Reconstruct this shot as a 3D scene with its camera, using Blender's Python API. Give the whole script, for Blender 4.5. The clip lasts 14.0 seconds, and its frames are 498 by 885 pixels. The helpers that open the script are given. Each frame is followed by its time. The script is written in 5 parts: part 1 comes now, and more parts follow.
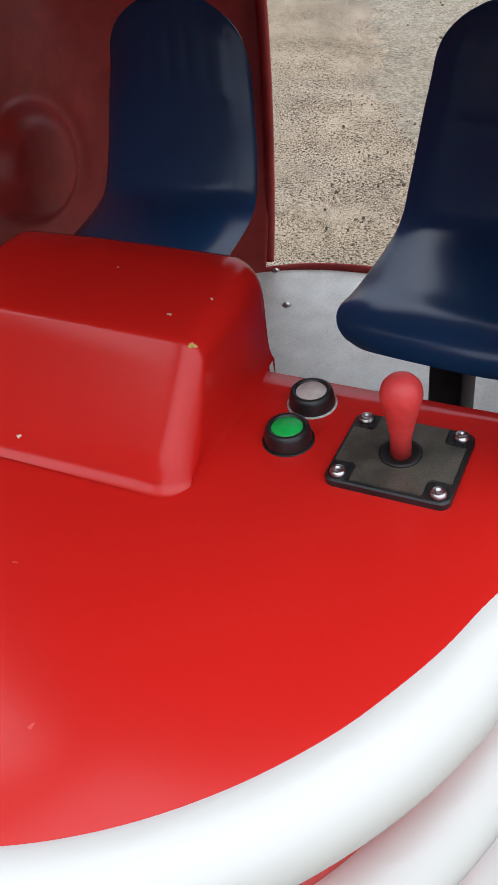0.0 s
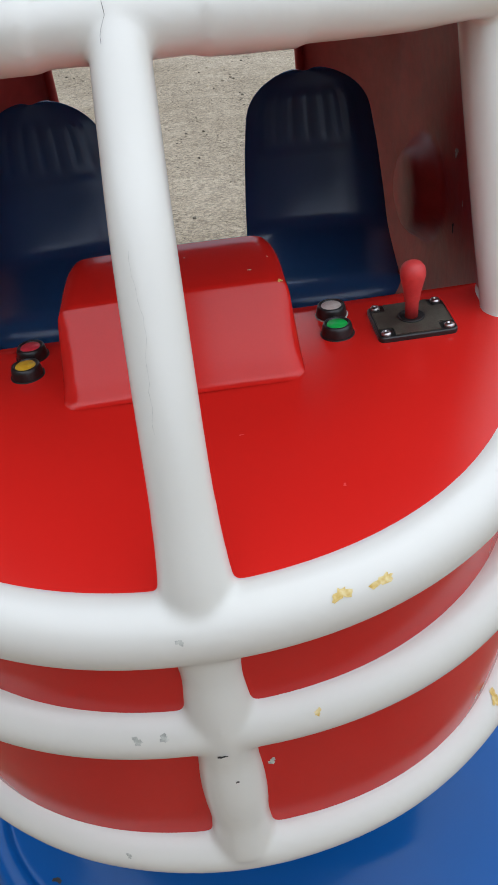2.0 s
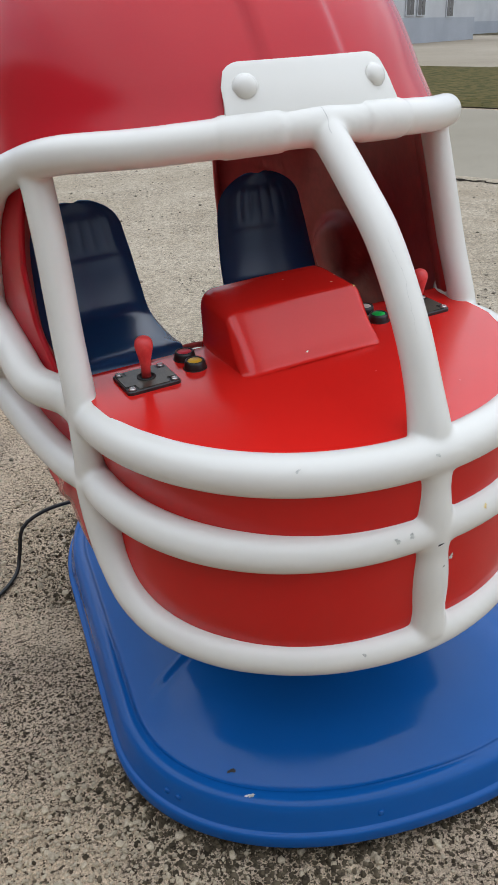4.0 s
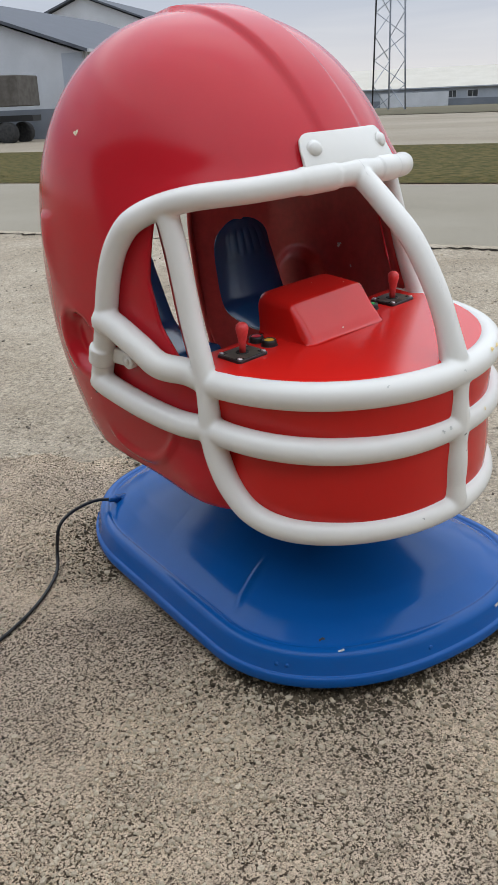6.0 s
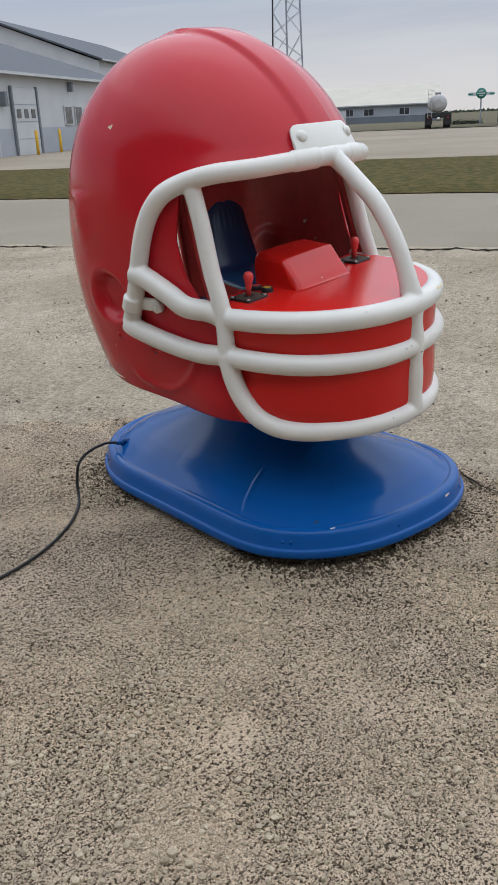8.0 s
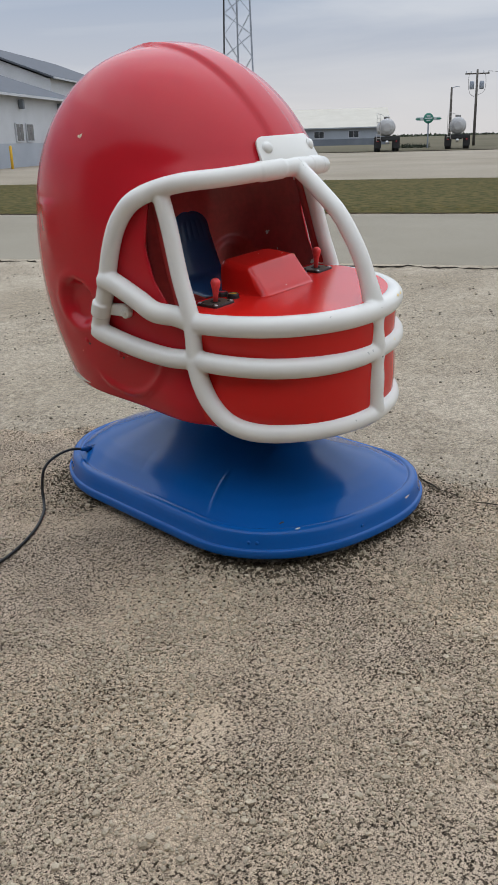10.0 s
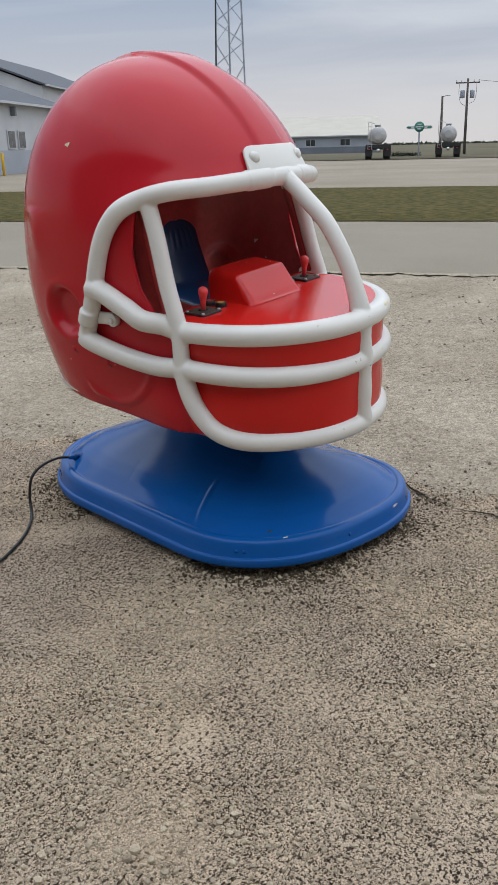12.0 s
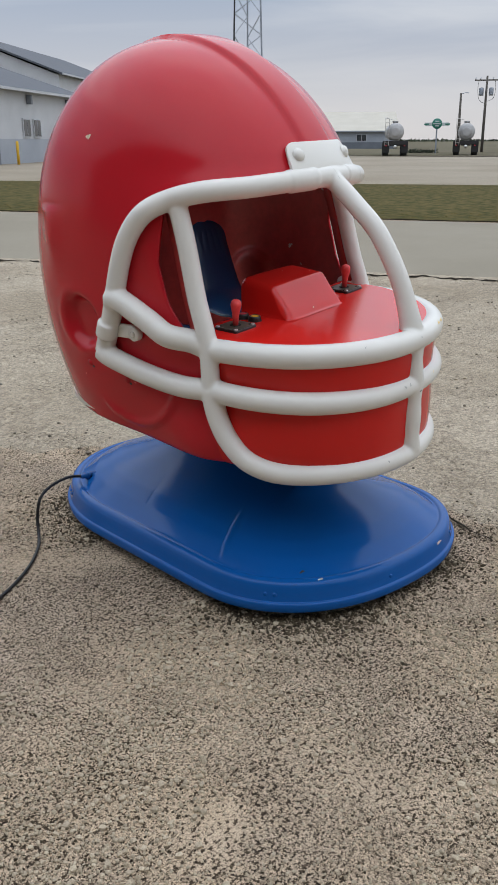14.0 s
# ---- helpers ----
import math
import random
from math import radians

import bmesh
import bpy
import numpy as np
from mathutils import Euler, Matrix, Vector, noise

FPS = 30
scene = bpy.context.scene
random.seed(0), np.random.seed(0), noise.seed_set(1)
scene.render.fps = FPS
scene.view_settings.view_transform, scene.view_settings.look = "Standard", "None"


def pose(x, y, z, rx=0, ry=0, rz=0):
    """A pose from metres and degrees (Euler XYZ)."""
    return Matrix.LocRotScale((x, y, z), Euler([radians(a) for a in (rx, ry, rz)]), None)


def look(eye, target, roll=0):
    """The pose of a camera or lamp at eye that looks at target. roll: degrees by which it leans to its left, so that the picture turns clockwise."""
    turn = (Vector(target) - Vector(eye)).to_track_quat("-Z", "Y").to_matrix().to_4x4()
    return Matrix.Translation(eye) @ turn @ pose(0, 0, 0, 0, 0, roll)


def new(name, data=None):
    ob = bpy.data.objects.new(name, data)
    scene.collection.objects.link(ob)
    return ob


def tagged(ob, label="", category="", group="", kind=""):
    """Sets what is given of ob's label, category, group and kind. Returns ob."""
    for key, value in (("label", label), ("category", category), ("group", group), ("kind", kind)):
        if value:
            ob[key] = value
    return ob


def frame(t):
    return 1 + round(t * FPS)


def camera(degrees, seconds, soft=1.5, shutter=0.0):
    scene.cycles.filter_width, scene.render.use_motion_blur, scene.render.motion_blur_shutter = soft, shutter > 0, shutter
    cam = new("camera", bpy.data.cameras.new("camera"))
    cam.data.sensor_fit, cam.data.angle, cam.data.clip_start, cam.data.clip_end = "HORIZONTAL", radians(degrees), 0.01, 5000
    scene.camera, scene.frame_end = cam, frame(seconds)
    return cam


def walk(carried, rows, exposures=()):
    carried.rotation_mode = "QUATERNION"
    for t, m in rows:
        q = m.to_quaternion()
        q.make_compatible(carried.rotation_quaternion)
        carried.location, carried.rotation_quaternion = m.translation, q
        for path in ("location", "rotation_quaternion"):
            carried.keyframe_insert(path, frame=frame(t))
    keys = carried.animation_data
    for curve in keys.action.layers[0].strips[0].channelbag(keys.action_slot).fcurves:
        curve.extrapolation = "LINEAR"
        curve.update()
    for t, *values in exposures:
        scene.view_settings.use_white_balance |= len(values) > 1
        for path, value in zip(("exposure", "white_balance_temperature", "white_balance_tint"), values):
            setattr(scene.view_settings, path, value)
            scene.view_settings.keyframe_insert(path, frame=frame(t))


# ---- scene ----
from mathutils.bvhtree import BVHTree

EXPOSURES = [(0, 0.45), (0.5, 0.34), (1, 0.26), (1.5, 0.25), (2.5, 0.26), (3.5, 0.32), (6.5, 0.37), (8, 0.22), (14, 0.20)]
cam = camera(32.21, 14.0)
PATH = [
    (0, (0.425, -0.659, 1.400), (-0.183, 0.748, 0.115), -3.11),
    (0.5, (0.388, -0.721, 1.407), (-0.058, 0.767, 0.146), -4.28),
    (1, (0.236, -0.875, 1.411), (0.053, 0.681, 0.169), -6.61),
    (1.5, (0.125, -0.995, 1.424), (0.094, 0.623, 0.249), -4.95),
    (2, (-0.013, -1.119, 1.443), (0.188, 0.531, 0.331), -3.41),
    (2.5, (-0.178, -1.255, 1.466), (0.226, 0.407, 0.430), -3.31),
    (3, (-0.419, -1.270, 1.471), (0.223, 0.353, 0.494), -3.21),
    (3.5, (-0.612, -1.330, 1.469), (0.167, 0.273, 0.561), -2.19),
    (4, (-0.860, -1.436, 1.477), (0.062, 0.109, 0.602), -1.20),
    (6.5, (-1.996, -1.661, 1.504), (-0.621, -0.396, 0.792), -2.50),
    (7, (-2.192, -1.782, 1.521), (-0.798, -0.536, 0.811), -2.20),
    (7.5, (-2.361, -1.845, 1.500), (-0.945, -0.617, 0.801), -2.50),
    (8, (-2.495, -1.814, 1.443), (-1.022, -0.657, 0.744), -2.60),
    (10.5, (-2.591, -1.828, 1.415), (-1.033, -0.759, 0.757), -1.60),
    (11, (-2.584, -1.837, 1.414), (-1.019, -0.772, 0.766), -1.70),
    (11.5, (-2.573, -1.825, 1.418), (-1.008, -0.763, 0.767), -1.50),
    (12, (-2.577, -1.830, 1.420), (-1.011, -0.768, 0.772), -1.40),
    (12.5, (-2.580, -1.815, 1.420), (-1.016, -0.749, 0.773), -1.00),
    (13, (-2.568, -1.775, 1.413), (-1.006, -0.708, 0.765), -0.80),
    (13.5, (-2.493, -1.702, 1.408), (-0.940, -0.626, 0.754), -1.00),
    (14, (-2.354, -1.584, 1.429), (-0.802, -0.509, 0.768), -0.20),
]
walk(cam, [(t, look(e, g, r)) for t, e, g, r in PATH], EXPOSURES)
# -- end of camera --

# ---- world and light: an overcast day ----
world = bpy.data.worlds.new("overcast_sky")
scene.world = world
world.use_nodes = True
wn, wl = world.node_tree.nodes, world.node_tree.links
wn.clear()
w_out = wn.new("ShaderNodeOutputWorld")
w_bg = wn.new("ShaderNodeBackground")
w_sky = wn.new("ShaderNodeTexSky")
w_sky.sky_type, w_sky.sun_disc = "NISHITA", False
w_sky.sun_elevation, w_sky.sun_rotation = radians(76), radians(114)
w_geo = wn.new("ShaderNodeTexCoord")
w_map = wn.new("ShaderNodeMapping")
w_map.inputs["Scale"].default_value = (1.0, 1.0, 7.0)
w_noise = wn.new("ShaderNodeTexNoise")
w_noise.inputs["Scale"].default_value, w_noise.inputs["Detail"].default_value = 2.4, 6.0
w_noise.inputs["Distortion"].default_value = 0.6
w_ramp = wn.new("ShaderNodeValToRGB")
w_ramp.color_ramp.elements[0].position, w_ramp.color_ramp.elements[1].position = 0.36, 0.66
w_ramp.color_ramp.elements[0].color = (0.405, 0.485, 0.625, 1)
w_ramp.color_ramp.elements[1].color = (0.68, 0.73, 0.81, 1)
w_sep = wn.new("ShaderNodeSeparateXYZ")
w_hor = wn.new("ShaderNodeValToRGB")
w_hor.color_ramp.elements[0].position, w_hor.color_ramp.elements[1].position = 0.0, 0.16
w_hor.color_ramp.elements[0].color = (0.85, 0.85, 0.85, 1)
w_hor.color_ramp.elements[1].color = (0, 0, 0, 1)
w_low = wn.new("ShaderNodeMixRGB")
w_low.inputs[2].default_value = (0.81, 0.775, 0.765, 1)
w_mix = wn.new("ShaderNodeMixRGB")
w_mix.inputs[0].default_value = 0.93
SKY = 0.79
wl.new(w_geo.outputs["Generated"], w_map.inputs[0])
wl.new(w_map.outputs[0], w_noise.inputs["Vector"])
wl.new(w_noise.outputs["Fac"], w_ramp.inputs[0])
wl.new(w_geo.outputs["Generated"], w_sep.inputs[0])
wl.new(w_sep.outputs["Z"], w_hor.inputs[0])
wl.new(w_hor.outputs[0], w_low.inputs[0])
wl.new(w_ramp.outputs[0], w_low.inputs[1])
w_dim = wn.new("ShaderNodeMixRGB")
w_dim.blend_type, w_dim.inputs[0].default_value = "MULTIPLY", 1.0
w_dim.inputs[2].default_value = (0.10, 0.10, 0.10, 1)
wl.new(w_sky.outputs[0], w_dim.inputs[1])
wl.new(w_dim.outputs[0], w_mix.inputs[1])
wl.new(w_low.outputs[0], w_mix.inputs[2])
w_zen = wn.new("ShaderNodeMapRange")  # an overcast sky is brightest overhead
w_zen.inputs["From Min"].default_value, w_zen.inputs["From Max"].default_value = 0.15, 0.85
w_zen.inputs["To Min"].default_value, w_zen.inputs["To Max"].default_value = 1.0, 2.6
wl.new(w_sep.outputs["Z"], w_zen.inputs["Value"])
w_mul = wn.new("ShaderNodeVectorMath")
w_mul.operation = "SCALE"
wl.new(w_mix.outputs[0], w_mul.inputs[0])
wl.new(w_zen.outputs[0], w_mul.inputs["Scale"])
wl.new(w_mul.outputs[0], w_bg.inputs[0])
w_bg.inputs[1].default_value = SKY
wl.new(w_bg.outputs[0], w_out.inputs[0])
sun = new("sun", bpy.data.lights.new("sun", "SUN"))
sun.data.energy, sun.data.angle, sun.data.color = 0.9, radians(130), (1.0, 0.97, 0.93)
sun.matrix_basis = look((0, 0, 20), (-0.22 * 20, 0.10 * 20, 0))


# ---- materials ----
def mat(name, col, col2=None, rough=0.5, rough2=None, metal=0.0, scale=6.0, detail=5.0, lo=0.35, hi=0.65, bump=0.0, bscale=150.0, coat=0.0, spec=0.5, fine=0.06, emit=0.0, island=0.0):
    m = bpy.data.materials.new(name)
    m.use_nodes = True
    n, l = m.node_tree.nodes, m.node_tree.links
    p = n["Principled BSDF"]
    co = n.new("ShaderNodeTexCoord")
    a = n.new("ShaderNodeTexNoise")
    a.inputs["Scale"].default_value, a.inputs["Detail"].default_value = scale, detail
    r = n.new("ShaderNodeValToRGB")
    c2 = col2 or tuple(min(1, c * 1.14) for c in col)
    r.color_ramp.elements[0].color, r.color_ramp.elements[1].color = (*col, 1), (*c2, 1)
    r.color_ramp.elements[0].position, r.color_ramp.elements[1].position = lo, hi
    b = n.new("ShaderNodeTexNoise")
    b.inputs["Scale"].default_value, b.inputs["Detail"].default_value = bscale, 3.0
    f = n.new("ShaderNodeMixRGB")
    f.blend_type, f.inputs[0].default_value = "OVERLAY", fine * 5
    l.new(co.outputs["Object"], a.inputs["Vector"])
    l.new(co.outputs["Object"], b.inputs["Vector"])
    l.new(a.outputs["Fac"], r.inputs[0])
    l.new(r.outputs[0], f.inputs[1])
    l.new(b.outputs["Fac"], f.inputs[2])
    out = f.outputs[0]
    if island:
        g = n.new("ShaderNodeNewGeometry")
        h = n.new("ShaderNodeHueSaturation")
        mr = n.new("ShaderNodeMapRange")
        mr.inputs["To Min"].default_value, mr.inputs["To Max"].default_value = 1 - island, 1 + island
        l.new(g.outputs["Random Per Island"], mr.inputs["Value"])
        l.new(mr.outputs[0], h.inputs["Value"])
        l.new(out, h.inputs["Color"])
        out = h.outputs[0]
    l.new(out, p.inputs["Base Color"])
    rr = n.new("ShaderNodeMapRange")
    rr.inputs["From Min"].default_value, rr.inputs["From Max"].default_value = 0.1, 0.9
    rr.inputs["To Min"].default_value, rr.inputs["To Max"].default_value = rough, rough2 if rough2 is not None else min(1, rough * 1.25)
    l.new(a.outputs["Fac"], rr.inputs["Value"])
    l.new(rr.outputs[0], p.inputs["Roughness"])
    p.inputs["Metallic"].default_value = metal
    p.inputs["Coat Weight"].default_value = coat
    p.inputs["Coat Roughness"].default_value = 0.06
    p.inputs["Specular IOR Level"].default_value = spec
    if bump:
        k = n.new("ShaderNodeBump")
        k.inputs["Strength"].default_value, k.inputs["Distance"].default_value = bump, 0.01
        l.new(b.outputs["Fac"], k.inputs["Height"])
        l.new(k.outputs[0], p.inputs["Normal"])
    if emit:
        p.inputs["Emission Strength"].default_value = emit
        l.new(out, p.inputs["Emission Color"])
    return m


RED = mat("red_gelcoat", (0.60, 0.014, 0.010), (0.64, 0.017, 0.012), rough=0.20, rough2=0.20, scale=5, detail=2, bump=0.006, bscale=14, fine=0.004, spec=0.45, lo=0.1, hi=0.9)
FADED = mat("weathered_crimson_gelcoat", (0.44, 0.010, 0.018), (0.48, 0.013, 0.022), rough=0.15, rough2=0.15, scale=4, detail=2, bump=0.006, bscale=12, fine=0.005, spec=0.30, lo=0.1, hi=0.9)
CHIN = mat("scarlet_chin_gelcoat", (0.53, 0.012, 0.010), (0.57, 0.016, 0.012), rough=0.2, rough2=0.2, scale=4, detail=2, bump=0.006, bscale=12, fine=0.005, spec=0.30, lo=0.1, hi=0.9)
INNER = mat("raw_inner_fibreglass", (0.35, 0.030, 0.025), (0.43, 0.041, 0.033), rough=0.34, rough2=0.5, scale=16, bump=0.10, bscale=45, fine=0.05)
WHITE = mat("white_gelcoat", (0.685, 0.672, 0.615), (0.695, 0.684, 0.627), rough=0.26, rough2=0.26, scale=7, detail=1.5, bump=0.004, bscale=20, fine=0.004, lo=0.1, hi=0.9)
BLUE = mat("blue_gelcoat", (0.004, 0.078, 0.285), (0.005, 0.086, 0.31), rough=0.14, rough2=0.14, scale=4, detail=1.5, bump=0.012, bscale=14, fine=0.008, spec=0.21, lo=0.1, hi=0.9)
NAVY = mat("navy_plastic", (0.021, 0.082, 0.215), (0.022, 0.086, 0.225), rough=0.24, rough2=0.24, scale=9, detail=1.5, bump=0.004, bscale=40, fine=0.008, spec=0.42, coat=0.1, lo=0.1, hi=0.9)
CHIP = mat("bare_glass_mat", (0.62, 0.50, 0.30), (0.75, 0.66, 0.50), rough=0.7, scale=120)
CHIPY = mat("yellow_primer", (0.62, 0.42, 0.08), (0.74, 0.60, 0.30), rough=0.7, scale=150)
CHIPG = mat("grey_filler", (0.36, 0.37, 0.33), (0.55, 0.55, 0.50), rough=0.7, scale=150)
BLACK = mat("black_plastic", (0.010, 0.010, 0.010), (0.020, 0.020, 0.020), rough=0.3, scale=60, bump=0.05, bscale=400)
RUBBER = mat("black_rubber", (0.006, 0.006, 0.006), (0.015, 0.014, 0.013), rough=0.5, scale=40)
GUNMETAL = mat("scuffed_olive_plate", (0.045, 0.042, 0.033), (0.12, 0.112, 0.088), rough=0.22, rough2=0.42, metal=0.2, scale=38, lo=0.3, hi=0.7, fine=0.1, bscale=500)
STEEL = mat("steel", (0.42, 0.41, 0.40), (0.6, 0.59, 0.58), rough=0.25, metal=1.0, scale=90)
TREAD = mat("aluminium_tread", (0.54, 0.515, 0.460), (0.64, 0.615, 0.560), rough=0.42, metal=0.4, scale=20, bump=0.0, bscale=300)
CORAL = mat("coral_red_grip", (0.62, 0.045, 0.045), (0.70, 0.06, 0.055), rough=0.42, scale=50)
CAPW = mat("milky_cap", (0.56, 0.50, 0.45), (0.64, 0.58, 0.53), rough=0.4, scale=60)
CAPG = mat("green_cap", (0.004, 0.44, 0.07), (0.006, 0.50, 0.09), rough=0.35, scale=60)
CAPR = mat("red_cap", (0.60, 0.03, 0.05), (0.7, 0.05, 0.07), rough=0.35, scale=60)
CAPY = mat("yellow_cap", (0.66, 0.38, 0.02), (0.75, 0.45, 0.03), rough=0.35, scale=60)
DARK = mat("dark_underside", (0.02, 0.02, 0.022), (0.04, 0.035, 0.03), rough=0.8, scale=20)


def node_ground(name, a, b, c, big, peb, rough=0.95, bump=0.5, amount=0.6, specks=0.9, gaps=0.0):
    """Loose mineral ground: two soil tones in patches, pebbles by cell."""
    m = bpy.data.materials.new(name)
    m.use_nodes = True
    n, l = m.node_tree.nodes, m.node_tree.links
    p = n["Principled BSDF"]
    co = n.new("ShaderNodeTexCoord")
    n1 = n.new("ShaderNodeTexNoise")
    n1.inputs["Scale"].default_value, n1.inputs["Detail"].default_value, n1.inputs["Roughness"].default_value = big, 8.0, 0.62
    r1 = n.new("ShaderNodeValToRGB")
    r1.color_ramp.elements[0].position, r1.color_ramp.elements[1].position = 0.36, 0.64
    r1.color_ramp.elements[0].color, r1.color_ramp.elements[1].color = (*a, 1), (*b, 1)
    vo = n.new("ShaderNodeTexVoronoi")
    vo.inputs["Scale"].default_value = peb
    sp = n.new("ShaderNodeSeparateColor")
    r2 = n.new("ShaderNodeValToRGB")
    r2.color_ramp.elements[0].position, r2.color_ramp.elements[1].position = 0.05, 0.95
    r2.color_ramp.elements[0].color, r2.color_ramp.elements[1].color = (0.16, 0.16, 0.16, 1), (0.86, 0.85, 0.83, 1)
    mx = n.new("ShaderNodeMixRGB")
    mx.blend_type, mx.inputs[0].default_value = "OVERLAY", amount
    n2 = n.new("ShaderNodeTexNoise")
    n2.inputs["Scale"].default_value, n2.inputs["Detail"].default_value, n2.inputs["Roughness"].default_value = peb * 0.42, 8.0, 0.72
    n3 = n.new("ShaderNodeTexNoise")
    n3.inputs["Scale"].default_value, n3.inputs["Detail"].default_value = big * 2.2, 5.0
    ad = n.new("ShaderNodeMath")
    ad.operation, ad.inputs[2].default_value = "MULTIPLY_ADD", -0.145
    ad.inputs[1].default_value = 0.30
    r3 = n.new("ShaderNodeValToRGB")
    r3.color_ramp.elements[0].position, r3.color_ramp.elements[1].position = 0.41, 0.455
    r3.color_ramp.elements[0].color, r3.color_ramp.elements[1].color = (*c, 1), (1, 1, 1, 1)
    my = n.new("ShaderNodeMixRGB")
    my.blend_type, my.inputs[0].default_value = "MULTIPLY", specks
    l.new(co.outputs["Object"], n1.inputs["Vector"])
    l.new(co.outputs["Object"], n2.inputs["Vector"])
    l.new(co.outputs["Object"], vo.inputs["Vector"])
    l.new(n1.outputs["Fac"], r1.inputs[0])
    l.new(vo.outputs["Color"], sp.inputs[0])
    l.new(sp.outputs[0], r2.inputs[0])
    l.new(r1.outputs[0], mx.inputs[1])
    l.new(r2.outputs[0], mx.inputs[2])
    l.new(co.outputs["Object"], n3.inputs["Vector"])
    l.new(n3.outputs["Fac"], ad.inputs[0])
    sm = n.new("ShaderNodeMath")
    sm.operation = "ADD"
    l.new(ad.outputs[0], sm.inputs[0])
    l.new(n2.outputs["Fac"], sm.inputs[1])
    l.new(sm.outputs[0], r3.inputs[0])
    l.new(mx.outputs[0], my.inputs[1])
    l.new(r3.outputs[0], my.inputs[2])
    # grains packed cell by cell, shade in the gaps painted dark, smooth dust in patches
    col = my.outputs[0]
    for k, (size, wide) in enumerate(((peb, 0.16), (peb * 2.3, 0.22))):
        ed = n.new("ShaderNodeTexVoronoi")
        ed.feature = "DISTANCE_TO_EDGE"
        ed.inputs["Scale"].default_value = size
        rg = n.new("ShaderNodeValToRGB")
        rg.color_ramp.elements[0].position, rg.color_ramp.elements[1].position = 0.02, wide
        rg.color_ramp.elements[0].color, rg.color_ramp.elements[1].color = (0.22, 0.19, 0.15, 1), (1.05, 1.05, 1.05, 1)
        ms = n.new("ShaderNodeTexNoise")
        ms.inputs["Scale"].default_value, ms.inputs["Detail"].default_value = (7.0, 15.0)[k], 6.0
        rm = n.new("ShaderNodeMapRange")
        rm.inputs["From Min"].default_value, rm.inputs["From Max"].default_value = 0.40, 0.62
        rm.inputs["To Max"].default_value = gaps
        mg = n.new("ShaderNodeMixRGB")
        mg.blend_type = "MULTIPLY"
        l.new(co.outputs["Object"], ed.inputs["Vector"])
        l.new(ed.outputs["Distance"], rg.inputs[0])
        l.new(co.outputs["Object"], ms.inputs["Vector"])
        l.new(ms.outputs["Fac"], rm.inputs["Value"])
        l.new(rm.outputs[0], mg.inputs[0])
        l.new(col, mg.inputs[1])
        l.new(rg.outputs[0], mg.inputs[2])
        col = mg.outputs[0]
    if gaps:  # fine dark specks
        gn = n.new("ShaderNodeTexNoise")
        gn.inputs["Scale"].default_value, gn.inputs["Detail"].default_value = peb * 2.6, 3.0
        gr = n.new("ShaderNodeValToRGB")
        gr.color_ramp.elements[0].position, gr.color_ramp.elements[1].position = 0.37, 0.43
        gr.color_ramp.elements[0].color, gr.color_ramp.elements[1].color = (0.20, 0.17, 0.13, 1), (1, 1, 1, 1)
        gm = n.new("ShaderNodeMixRGB")
        gm.blend_type, gm.inputs[0].default_value = "MULTIPLY", gaps
        l.new(co.outputs["Object"], gn.inputs["Vector"])
        l.new(gn.outputs["Fac"], gr.inputs[0])
        l.new(col, gm.inputs[1])
        l.new(gr.outputs[0], gm.inputs[2])
        col = gm.outputs[0]
    l.new(col, p.inputs["Base Color"])
    p.inputs["Roughness"].default_value = rough
    p.inputs["Specular IOR Level"].default_value = 0.25
    k = n.new("ShaderNodeBump")
    k.inputs["Strength"].default_value, k.inputs["Distance"].default_value = bump, 0.016
    l.new(n2.outputs["Fac"], k.inputs["Height"])
    k2 = n.new("ShaderNodeBump")
    k2.inputs["Strength"].default_value, k2.inputs["Distance"].default_value = bump, 0.008
    k2.invert = True
    l.new(vo.outputs["Distance"], k2.inputs["Height"])
    l.new(k.outputs[0], k2.inputs["Normal"])
    l.new(k2.outputs[0], p.inputs["Normal"])
    return m


